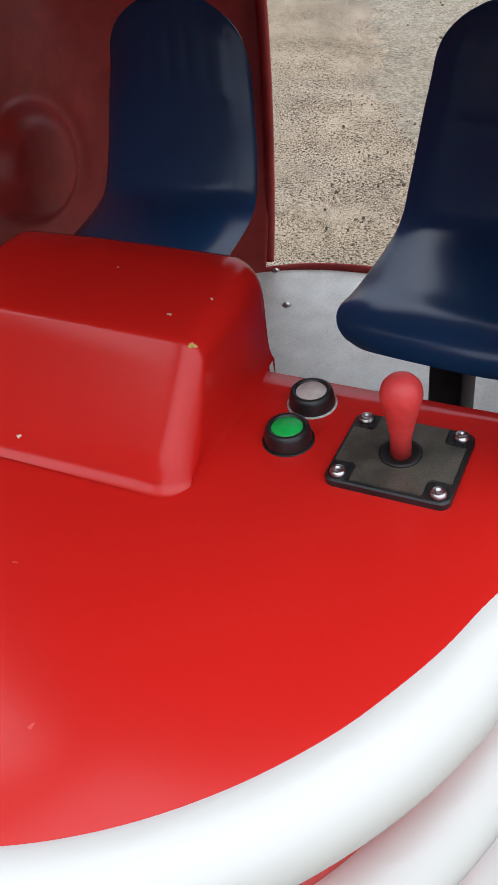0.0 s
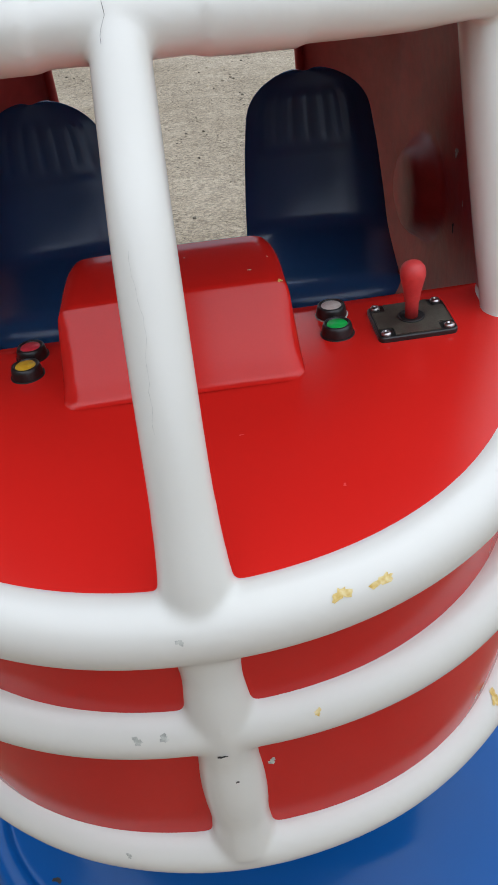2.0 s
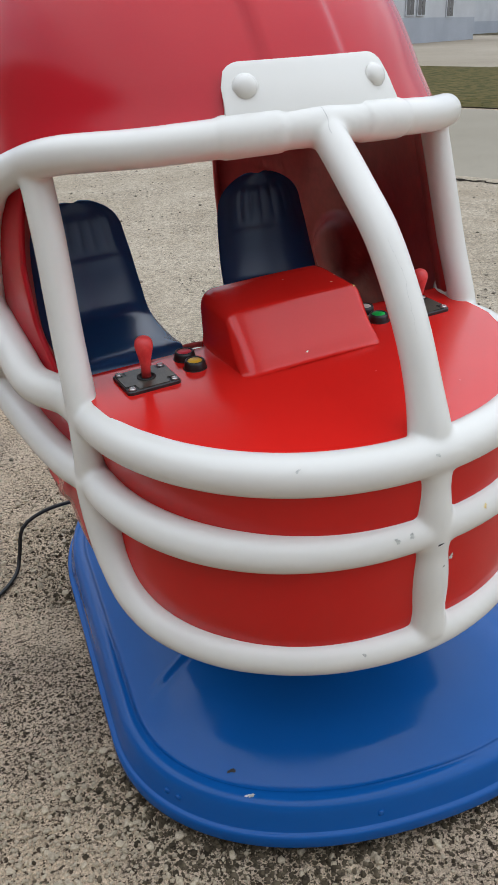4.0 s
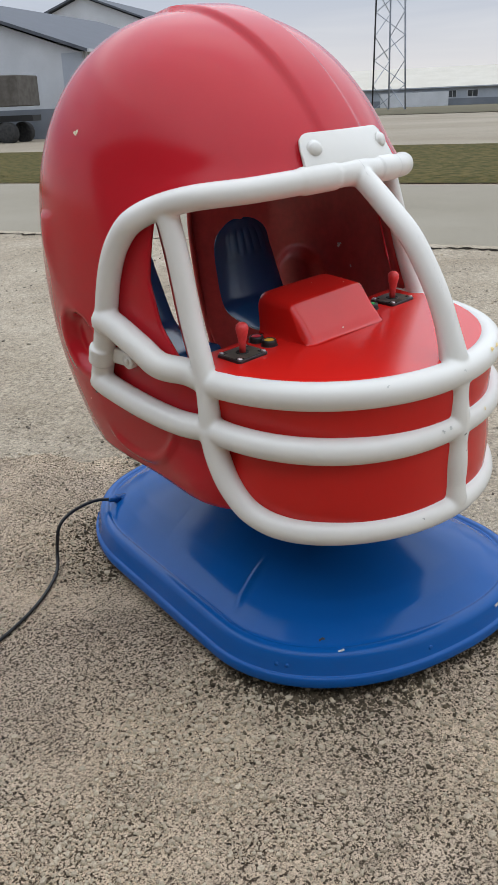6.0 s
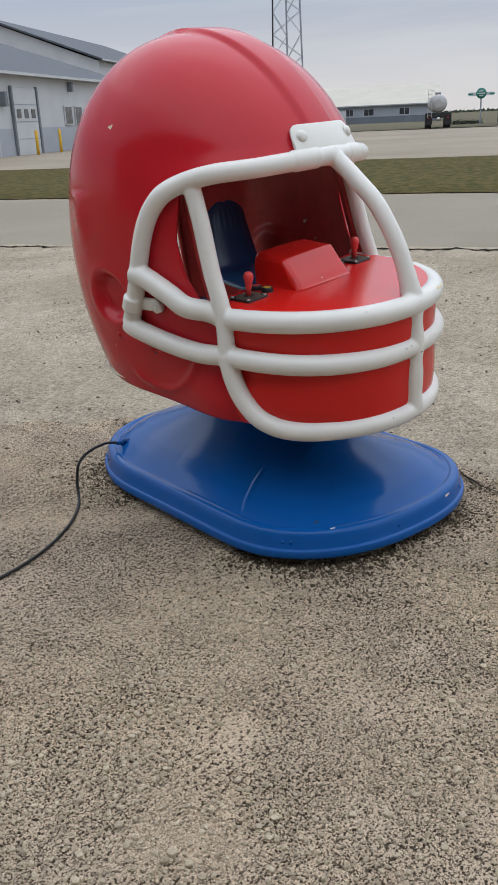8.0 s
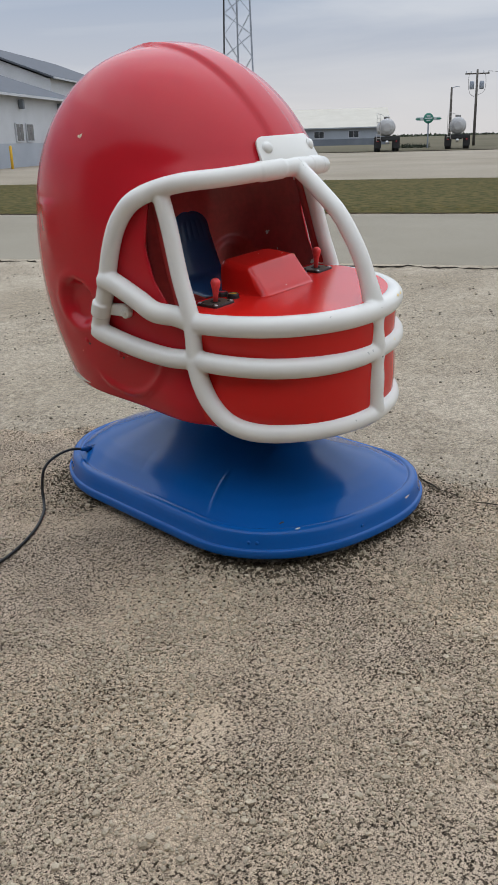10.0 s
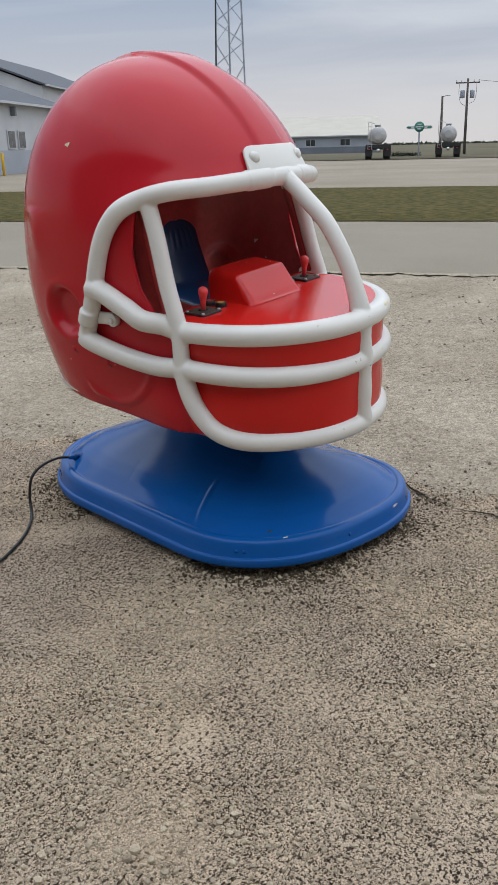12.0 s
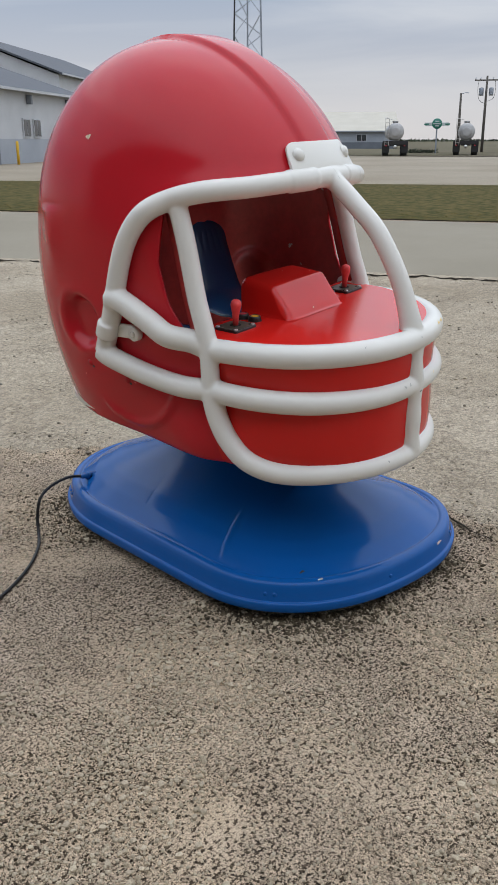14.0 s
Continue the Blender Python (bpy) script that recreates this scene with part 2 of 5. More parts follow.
def node_gravel(name, sand, grey, crevice_shade):
    """Trodden sand with stones of several sizes lying in patches; shade in the gaps between the stones is painted dark.
    """
    m = bpy.data.materials.new(name)
    m.use_nodes = True
    n, l = m.node_tree.nodes, m.node_tree.links
    p = n["Principled BSDF"]
    co = n.new("ShaderNodeTexCoord")

    def noisy(scale, detail, rough=0.6):
        q = n.new("ShaderNodeTexNoise")
        q.inputs["Scale"].default_value, q.inputs["Detail"].default_value, q.inputs["Roughness"].default_value = scale, detail, rough
        l.new(co.outputs["Object"], q.inputs["Vector"])
        return q

    def ranged(value, f0, f1, t0=0.0, t1=1.0):
        q = n.new("ShaderNodeMapRange")
        q.inputs["From Min"].default_value, q.inputs["From Max"].default_value = f0, f1
        q.inputs["To Min"].default_value, q.inputs["To Max"].default_value = t0, t1
        l.new(value, q.inputs["Value"])
        return q.outputs[0]

    def maths(kind, a, b):
        q = n.new("ShaderNodeMath")
        q.operation = kind
        for k, v in enumerate((a, b)):
            if isinstance(v, float):
                q.inputs[k].default_value = v
            else:
                l.new(v, q.inputs[k])
        return q.outputs[0]

    def mixed(kind, fac, a, b):
        q = n.new("ShaderNodeMixRGB")
        q.blend_type = kind
        for k, v in enumerate((fac, a, b)):
            if isinstance(v, float):
                q.inputs[k].default_value = v
            elif isinstance(v, tuple):
                q.inputs[k].default_value = (*v, 1)
            else:
                l.new(v, q.inputs[k])
        return q.outputs[0]

    broad = noisy(1.1, 6.0)
    col = mixed("MIX", ranged(broad.outputs["Fac"], 0.38, 0.62), sand, grey)
    tone = noisy(330.0, 2.0, 0.7)
    col = mixed("MULTIPLY", 1.0, col, mixed("MIX", ranged(tone.outputs["Fac"], 0.3, 0.7), (0.64, 0.63, 0.61), (1.30, 1.30, 1.30)))
    warp = noisy(55.0, 2.0)
    shift = n.new("ShaderNodeVectorMath")
    shift.operation = "MULTIPLY_ADD"
    l.new(warp.outputs["Color"], shift.inputs[0])
    shift.inputs[1].default_value = (0.014, 0.014, 0.014)
    l.new(co.outputs["Object"], shift.inputs[2])
    height = None
    for scale, patch, lo, hi, wide, deep in ((52.0, 4.1, 0.48, 0.64, 0.12, 0.5), (105.0, 2.7, 0.38, 0.58, 0.15, 0.5), (215.0, 5.3, 0.34, 0.54, 0.18, 0.35)):
        where = ranged(noisy(patch, 6.0, 0.65).outputs["Fac"], lo, hi)
        cell = n.new("ShaderNodeTexVoronoi")
        cell.inputs["Scale"].default_value = scale
        l.new(shift.outputs[0], cell.inputs["Vector"])
        edge = n.new("ShaderNodeTexVoronoi")
        edge.feature = "DISTANCE_TO_EDGE"
        edge.inputs["Scale"].default_value = scale
        l.new(shift.outputs[0], edge.inputs["Vector"])
        rgb = n.new("ShaderNodeSeparateColor")
        l.new(cell.outputs["Color"], rgb.inputs[0])
        stone = maths("MULTIPLY", where, ranged(rgb.outputs[0], 0.30, 0.42))  # not every cell is a stone
        col = mixed("MULTIPLY", stone, col, mixed("MIX", rgb.outputs[1], (0.80, 0.80, 0.80), (1.16, 1.15, 1.14)))
        gap = maths("MULTIPLY", stone, ranged(edge.outputs["Distance"], wide, 0.015))
        gap = maths("MULTIPLY", gap, ranged(rgb.outputs[2], 0.1, 0.7))
        col = mixed("MULTIPLY", maths("MULTIPLY", gap, deep), col, crevice_shade)
        rise = maths("MULTIPLY", maths("MULTIPLY", stone, ranged(edge.outputs["Distance"], 0.0, 0.3)), 52.0 / scale)
        height = rise if height is None else maths("ADD", height, rise)
    for scale, patch, top, low in ((78.0, 3.3, 0.446, 0.424), (150.0, 2.1, 0.460, 0.438)):  # hollows between the grains, their shade painted in
        lump = noisy(scale, 3.0, 0.62).outputs["Fac"]
        pits = maths("MULTIPLY", ranged(lump, top, low), ranged(noisy(patch, 6.0, 0.7).outputs["Fac"], 0.34, 0.52))
        col = mixed("MULTIPLY", maths("MULTIPLY", pits, 0.9), col, crevice_shade)
        height = maths("ADD", height, maths("MULTIPLY", lump, 120.0 / scale))
    l.new(col, p.inputs["Base Color"])
    p.inputs["Roughness"].default_value = 0.95
    p.inputs["Specular IOR Level"].default_value = 0.2
    height = maths("ADD", height, maths("MULTIPLY", tone.outputs["Fac"], 0.22))
    k = n.new("ShaderNodeBump")
    k.inputs["Strength"].default_value, k.inputs["Distance"].default_value = 1.0, 0.008
    l.new(height, k.inputs["Height"])
    l.new(k.outputs[0], p.inputs["Normal"])
    return m


GRAVEL = node_gravel("gravel_yard", (0.640, 0.500, 0.348), (0.585, 0.470, 0.350), (0.060, 0.043, 0.029))
PAVE = node_ground("worn_pavement", (0.350, 0.290, 0.208), (0.455, 0.388, 0.292), (0.17, 0.15, 0.115), 0.8, 95, bump=0.7, amount=0.4, specks=0.5, gaps=0.35)
ROAD = node_ground("grey_road", (0.225, 0.197, 0.146), (0.26, 0.23, 0.175), (0.8, 0.8, 0.78), 0.3, 160, bump=0.1, amount=0.2, specks=0.4)
LOT = node_ground("pale_gravel_lot", (0.235, 0.196, 0.14), (0.30, 0.258, 0.195), (0.8, 0.78, 0.76), 0.10, 40, bump=0.1, amount=0.15, specks=0.4)
TURF = mat("winter_turf", (0.110, 0.086, 0.032), (0.050, 0.049, 0.016), spec=0.06, rough=0.95, scale=5.0, detail=12, lo=0.38, hi=0.62, bump=0.15, bscale=14, fine=0.10)
BLADES = mat("grass_blades", (0.095, 0.073, 0.016), (0.050, 0.051, 0.010), spec=0.06, rough=0.9, scale=1.6, lo=0.38, hi=0.62, island=0.2)
FIELD = mat("far_field", (0.10, 0.088, 0.055), (0.15, 0.132, 0.09), rough=0.95, scale=0.02, spec=0.06)
STONE = mat("gravel_stones", (0.39, 0.325, 0.23), (0.475, 0.40, 0.29), rough=0.92, scale=3, island=0.16, bscale=300, fine=0.1, spec=0.2)
GRIT = mat("dark_brown_grit", (0.10, 0.082, 0.06), (0.19, 0.16, 0.12), rough=0.9, scale=20, island=0.4)
# brown crumbs; their dark tone also stands in for shade on the gravel
CRUMB_SHADE = mat("dark_crumbs_and_shade", (0.045, 0.034, 0.022), (0.12, 0.095, 0.062), rough=0.95, scale=30, island=0.4, spec=0.1)
SIDING = mat("white_metal_siding", (0.44, 0.45, 0.46), (0.50, 0.51, 0.52), rough=0.5, scale=0.6)
GREYSIDE = mat("grey_metal_siding", (0.13, 0.145, 0.165), (0.165, 0.18, 0.20), rough=0.5, scale=0.6)
PALEGREY = mat("pale_grey_siding", (0.30, 0.325, 0.36), (0.35, 0.375, 0.41), rough=0.5, scale=0.6)
ROOFGREY = mat("charcoal_roof", (0.05, 0.057, 0.068), (0.075, 0.082, 0.095), rough=0.6, scale=0.8)
ROOFTAN = mat("tan_roof", (0.43, 0.395, 0.32), (0.48, 0.445, 0.37), rough=0.6, scale=0.4)
GLASSD = mat("dark_window_glass", (0.03, 0.035, 0.04), (0.06, 0.065, 0.07), rough=0.1, scale=1)
TANKW = mat("dusty_grey_tank", (0.27, 0.265, 0.255), (0.42, 0.412, 0.40), rough=0.4, scale=1.2, lo=0.3, hi=0.7)
TYRE = mat("tyre", (0.015, 0.015, 0.015), (0.04, 0.038, 0.035), rough=0.8, scale=8)
WOOD = mat("weathered_pole", (0.07, 0.06, 0.05), (0.11, 0.10, 0.085), rough=0.85, scale=3)
GALV = mat("galvanised_steel", (0.22, 0.24, 0.27), (0.32, 0.34, 0.37), rough=0.5, metal=0.4, scale=2)
SIGNG = mat("green_sign_face", (0.02, 0.16, 0.11), (0.03, 0.19, 0.13), rough=0.4, scale=2)
SIGNP = mat("pale_sign_board", (0.42, 0.46, 0.44), (0.5, 0.54, 0.52), rough=0.5, scale=2)
HOUSE = mat("brown_building_wall", (0.15, 0.11, 0.085), (0.20, 0.155, 0.125), rough=0.8, scale=1.5, bump=0.2, bscale=30)
BUSH = mat("dark_shrub", (0.02, 0.028, 0.015), (0.04, 0.05, 0.025), rough=0.9, scale=2, island=0.3)


# ---- building helpers ----
def part(name, bm, material, parent, label="", m=None, smooth=True):
    """One mesh object from a bmesh, under a thing or a part."""
    me = bpy.data.meshes.new(name)
    bm.to_mesh(me)
    bm.free()
    for q in material if isinstance(material, (list, tuple)) else [material]:
        me.materials.append(q)
    if smooth:
        me.polygons.foreach_set("use_smooth", [True] * len(me.polygons))
    ob = new(name, me)
    ob.parent = parent
    if m is not None:
        ob.matrix_basis = m
    return tagged(ob, label)


def thing(name, label, category, m=None, group="", kind=""):
    ob = new(name)
    ob.empty_display_size = 0.1
    if m is not None:
        ob.matrix_basis = m
    return tagged(ob, label, category, group, kind)


def from_lists(verts, faces):
    bm = bmesh.new()
    vs = [bm.verts.new(v) for v in verts]
    for f in faces:
        try:
            bm.faces.new([vs[i] for i in f])
        except ValueError:
            pass
    bmesh.ops.recalc_face_normals(bm, faces=bm.faces)
    return bm


def box(cx, cy, cz, sx, sy, sz, bevel=0.0, m=None):
    bm = bmesh.new()
    bmesh.ops.create_cube(bm, size=1, matrix=Matrix.Translation((cx, cy, cz)) @ Matrix.Diagonal((sx, sy, sz, 1)))
    if bevel:
        bmesh.ops.bevel(bm, geom=bm.edges[:], offset=bevel, segments=2, profile=0.5, affect="EDGES")
    if m is not None:
        bmesh.ops.transform(bm, matrix=m, verts=bm.verts)
    return bm


def join(*bms):
    out = bmesh.new()
    for b in bms:
        me = bpy.data.meshes.new("t")
        b.to_mesh(me)
        b.free()
        out.from_mesh(me)
        bpy.data.meshes.remove(me)
    return out


def smooth_path(pts, step=0.012):
    """Catmull-Rom through the points."""
    p = [Vector(q) for q in pts]
    p = [2 * p[0] - p[1]] + p + [2 * p[-1] - p[-2]]
    out = []
    for i in range(1, len(p) - 2):
        n = max(2, int((p[i + 1] - p[i]).length / step))
        for k in range(n):
            t = k / n
            a, b, c, d = p[i - 1], p[i], p[i + 1], p[i + 2]
            out.append(0.5 * ((2 * b) + (c - a) * t + (2 * a - 5 * b + 4 * c - d) * t * t + (3 * b - a - 3 * c + d) * t ** 3))
    out.append(p[-2])
    return out


def tube(pts, r, sides=20, step=0.012, flares=(), flare=0.45, reach=0.035, flat=None):
    """A swept round bar; it swells towards the joints in flares. Closed at both ends."""
    path = smooth_path(pts, step)
    bm = bmesh.new()
    up, rings = None, []
    for i, q in enumerate(path):
        tan = (path[min(i + 1, len(path) - 1)] - path[max(i - 1, 0)]).normalized()
        if up is None:
            up = tan.orthogonal().normalized()
        up = (up - tan * up.dot(tan)).normalized()
        side = tan.cross(up)
        k = 1.0
        for j in flares:
            d = (q - Vector(j)).length
            k = max(k, 1 + flare * math.exp(-((d / reach) ** 2)))
        rings.append([bm.verts.new(q + r * k * (math.cos(a) * up + math.sin(a) * side)) for a in (2 * math.pi * s / sides for s in range(sides))])
    for a, b in zip(rings, rings[1:]):
        for s in range(sides):
            bm.faces.new((a[s], a[(s + 1) % sides], b[(s + 1) % sides], b[s]))
    bm.faces.new(rings[0][::-1])
    bm.faces.new(rings[-1])
    bmesh.ops.recalc_face_normals(bm, faces=bm.faces)
    return bm


def lathe(profile, sides=24, m=None):
    """A turned body from (radius, height) pairs."""
    bm = bmesh.new()
    rings = []
    for r, z in profile:
        if r < 1e-6:
            rings.append([bm.verts.new((0, 0, z))])
        else:
            rings.append([bm.verts.new((r * math.cos(2 * math.pi * s / sides), r * math.sin(2 * math.pi * s / sides), z)) for s in range(sides)])
    for a, b in zip(rings, rings[1:]):
        for s in range(sides):
            t = (s + 1) % sides
            if len(a) == 1 and len(b) > 1:
                bm.faces.new((a[0], b[t], b[s]))
            elif len(b) == 1 and len(a) > 1:
                bm.faces.new((a[s], a[t], b[0]))
            elif len(a) > 1:
                bm.faces.new((a[s], a[t], b[t], b[s]))
    if len(rings[0]) > 1:
        bm.faces.new(rings[0][::-1])
    if len(rings[-1]) > 1:
        bm.faces.new(rings[-1])
    bmesh.ops.recalc_face_normals(bm, faces=bm.faces)
    if m is not None:
        bmesh.ops.transform(bm, matrix=m, verts=bm.verts)
    return bm


def smoothstep(a, b, x):
    t = min(1.0, max(0.0, (x - a) / (b - a)))
    return t * t * (3 - 2 * t)


def lerp_table(tab, x):
    for (x0, y0), (x1, y1) in zip(tab, tab[1:]):
        if x <= x1:
            t = min(1.0, max(0.0, (x - x0) / (x1 - x0)))
            return y0 + (y1 - y0) * t
    return tab[-1][1]


def rest_z(x, y):
    """The ground falls and swells by a few centimetres only."""
    return 0.03 * noise.noise(Vector((x * 0.05, y * 0.05, 2.0))) * smoothstep(9.0, 30.0, math.hypot(x, y))


# strips of the setting run along ALONG, one behind the other in the direction ACROSS
ACROSS, ALONG = Vector((0.954, 0.30, 0)).normalized(), Vector((-0.30, 0.954, 0)).normalized()


def strip(name, o0, o1, s0, s1, lift, material, label, cat, wob=0.0, no=8, ns=70):
    bm = bmesh.new()
    g = []
    for i in range(no + 1):
        row = []
        for j in range(ns + 1):
            o, s = o0 + (o1 - o0) * i / no, s0 + (s1 - s0) * j / ns
            if i in (0, no) and wob:
                o += wob * (noise.noise(Vector((s * 0.35, i, 3.0))) + 0.5 * noise.noise(Vector((s * 1.3, i, 9.0))) + 0.35 * noise.noise(Vector((s * 4.1, i, 5.0))) + 0.22 * noise.noise(Vector((s * 13.0, i, 7.0))))
            q = ACROSS * o + ALONG * s
            row.append(bm.verts.new((q.x, q.y, rest_z(q.x, q.y) + (lift if 0 < i < no else lift - min(0.03, lift + 0.002)))))
        g.append(row)
    for i in range(no):
        for j in range(ns):
            bm.faces.new((g[i][j], g[i + 1][j], g[i + 1][j + 1], g[i][j + 1]))
    ob = part(name, bm, material, None, label)
    return tagged(ob, category=cat, kind="structure")


def moulded(bms, voxel, rounds):
    """Melts overlapping bars into one body with soft fillets where they meet."""
    me = bpy.data.meshes.new("t")
    bm = join(*bms)
    bm.to_mesh(me)
    bm.free()
    ob = new("t", me)
    r = ob.modifiers.new("melt", "REMESH")
    r.mode, r.voxel_size = "VOXEL", voxel
    s = ob.modifiers.new("soft", "SMOOTH")
    s.factor, s.iterations = 0.5, rounds
    dg = bpy.context.evaluated_depsgraph_get()
    done = bpy.data.meshes.new_from_object(ob.evaluated_get(dg))
    bpy.data.objects.remove(ob)
    out = bmesh.new()
    out.from_mesh(done)
    bpy.data.meshes.remove(done)
    return out


# ---- ground and strips ----
def build_ground():
    radii = [0, 0.5, 1, 1.5, 2, 2.5, 3, 4, 5, 6, 8, 11, 15, 20, 30, 45, 70, 110, 180, 300, 500, 900, 1600]
    bm = bmesh.new()
    rings = []
    for r in radii:
        if r == 0:
            rings.append([bm.verts.new((0, 0, 0))])
            continue
        rings.append([bm.verts.new((r * math.cos(a), r * math.sin(a), rest_z(r * math.cos(a), r * math.sin(a)))) for a in (2 * math.pi * k / 96 for k in range(96))])
    for a, b in zip(rings, rings[1:]):
        for s in range(96):
            t = (s + 1) % 96
            if len(a) == 1:
                bm.faces.new((a[0], b[s], b[t]))
            else:
                bm.faces.new((a[s], b[s], b[t], a[t]))
    ob = part("ground", bm, GRAVEL, None, "flat tan and grey gravel yard with worn patches")
    tagged(ob, category="ground", kind="structure")


build_ground()
strip("pavement", 0.45, 7.6, -30, 34, 0.006, PAVE, "worn grey pavement with gravel scattered over it", "pavement", wob=0.5, no=14, ns=1600)
strip("road", 6.9, 14.1, -120, 200, 0.02, ROAD, "smooth pale grey asphalt road", "road", wob=0.08, ns=320)
strip("grass_verge", 14.1, 27.4, -120, 200, 0.05, TURF, "strip of dull winter grass beside the road", "grass", wob=0.12, ns=300)
strip("gravel_lot", 27.4, 81, -140, 220, 0.05, LOT, "wide pale gravel lot behind the grass", "ground", wob=0.4, ns=120)
# the building that the ride stands in front of, behind the walk
wall = part("wall_west", box(0, 0, 2.9, 40, 0.3, 5.8), HOUSE, None, "plain brown building wall behind the yard", Matrix.Translation((-6.58, -2.4, 0)) @ Matrix.Rotation(radians(110), 4, "Z"), smooth=False)
tagged(wall, category="wall", kind="structure")
strip("far_grass", 81, 900, -900, 900, 0.10, FIELD, "flat pale green and brown field to the horizon", "ground", wob=0.5, ns=60)

# ---- the kiddie ride: a helmet on a rocking base ----
BASE = Vector((0.17, 0.22, 0))
root = thing("kiddie_ride", "red football helmet kiddie ride with white face guard on blue base", "kiddie ride", Matrix.Translation(BASE))
TO_ROOT = Matrix.Translation(-BASE)
HELM = TO_ROOT @ Matrix.Translation((0.0290, -0.1130, 0.9253)) @ Matrix.Rotation(radians(-3.79), 4, "Z") @ Matrix.Rotation(radians(-3.53), 4, "Y") @ Matrix.Rotation(radians(-1.23), 4, "X")

ZC, ZH = 0.127, 0.695
WIDE, MID, BACK, NB = 0.471, 0.408, 0.542, 2.45


def dome(z, power, taper):
    if z > ZC:
        return max(0.0, 1 - min(1.0, (z - ZC) / ZH) ** power) ** (1 / power)
    return 1 - taper * ((ZC - z) / 0.51) ** 2


def shell_scale(z):
    """How wide the shell is at a height, as a share of its widest."""
    return dome(z, 2.7, 0.115)


def shell_long(z):
    """The same for its length."""
    return dome(z, 1.88, 0.11)


def shell_front(z):
    return lerp_table(((-0.5, 0.62), (0.9, 0.625)), z)


def shell_bottom(y):
    """The lower edge rises towards the back."""
    return BOTTOM + 0.094 * min(1.0, max(0.0, y / 0.9))


def shell_ring(z, ang, lift=0.0):
    """A point of the shell at height z; ang: -90 the brow, 0 the side, 90 the back."""
    c, s = math.cos(ang), math.sin(ang)
    p = NB if s > 0 else front_power(z)
    x = WIDE * shell_scale(z) * abs(c) ** (2 / p)
    y = MID + (BACK if s > 0 else shell_front(z)) * shell_long(z) * (abs(s) ** (2 / p)) * (1 if s > 0 else -1)
    return x, y


def right_back(x, y):
    """The right half reaches a little further back than the left."""
    return y + max(0.0, y - MID) * 0.10 * smoothstep(0.0, 0.22, x)


def front_power(z):
    return lerp_table(((-0.5, 2.9), (0.1, 2.9), (0.45, 2.08), (0.9, 2.08)), z)


def angle_for_y(z, y):
    v = min(1.0, max(0.0, (MID - y) / (shell_front(z) * shell_long(z))))
    return -math.asin(v ** (front_power(z) / 2))


def angle_for_door(z, x):
    return math.acos(min(1.0, x / (WIDE * shell_scale(z))) ** (NB / 2))


EDGE = ((-0.42, 0.0), (-0.15, 0.02), (-0.04, 0.055), (0.0, 0.082), (0.085, 0.128), (0.2, 0.152), (0.34, 0.135), (0.392, 0.125))
DOOR_L, DOOR_R, DOOR_TOP, BROW, DECK_Z, BOTTOM = 0.226, 0.295, 0.55, 0.392, -0.04, -0.41


def shell_relief(x, y, z):
    """How far the skin stands out: the crown band, the ear hollow, the jaw ridge, small dents."""
    d = 0.0
    if z > 0.40:
        d += 0.013 * (1 - smoothstep(0.058, 0.082, abs(x)))
    if z < 0.35:
        r = math.hypot((y - 0.515) / 1.05, z + 0.005)
        d -= 0.034 * (1 - smoothstep(0.060, 0.092, r))
        d += 0.003 * math.exp(-((r - 0.105) / 0.012) ** 2)
        r = math.hypot((y - 0.335) / 1.08, z + 0.14)
        if z < -0.16:
            d += 0.012 * math.exp(-((r - 0.19) / 0.0115) ** 2) * smoothstep(-0.16, -0.20, z) * smoothstep(0.50, 0.43, y)
        d += 0.012 * math.exp(-((y - 0.62) / 0.05) ** 2 - ((z - 0.28) / 0.10) ** 2)
    d += 0.004 * noise.noise(Vector((x * 3, y * 3, z * 3)))
    return d


def shell_half(z, ae, ad, nf, nsd, nd):
    """Half a ring of the shell, from the middle of the front round to the middle of the back."""
    right = []
    ex, ey = shell_ring(z, ae)
    flare = 0.062 * smoothstep(-0.16, -0.38, z)  # the jaw widens towards the lowest bar
    ex += flare
    for i in range(nf):  # brow or chin, from the middle outwards
        t = i / nf
        if z >= BROW - 1e-6:
            right.append(shell_ring(z, -math.pi / 2 + (ae + math.pi / 2) * t))
        else:
            a = math.pi / 2 * (1 - t)
            fy = lerp_table(((-0.41, -0.424), (-0.2, -0.440), (-0.04, -0.452), (0.41, -0.452)), z)
            right.append((ex * abs(math.cos(a)) ** (2 / 2.25), ey + (fy - ey) * abs(math.sin(a)) ** (2 / 2.25)))
    for i in range(nsd):
        x, y = shell_ring(z, ae + (ad - ae) * i / nsd)
        right.append((x + flare * math.exp(-((y - ey) / 0.20) ** 2), y))
    for i in range(nd + 1):
        right.append(shell_ring(z, ad + (math.pi / 2 - ad) * i / nd))
    pts, n = [], len(right)
    for i, (x, y) in enumerate(right):
        a, b = right[max(0, i - 1)], right[min(n - 1, i + 1)]
        tx, ty = b[0] - a[0], b[1] - a[1]
        ln = math.hypot(tx, ty) or 1
        front_low = i < nf and z < BROW - 1e-6
        zz = z if z > DECK_Z else DECK_Z - (DECK_Z - z) * (DECK_Z - shell_bottom(y)) / (DECK_Z - BOTTOM)
        d = 0.0 if front_low else shell_relief(x, y, zz)
        pts.append((x + d * ty / ln, y - d * tx / ln, zz + d * 0.8 * smoothstep(0.5, 0.75, z)))
    return pts


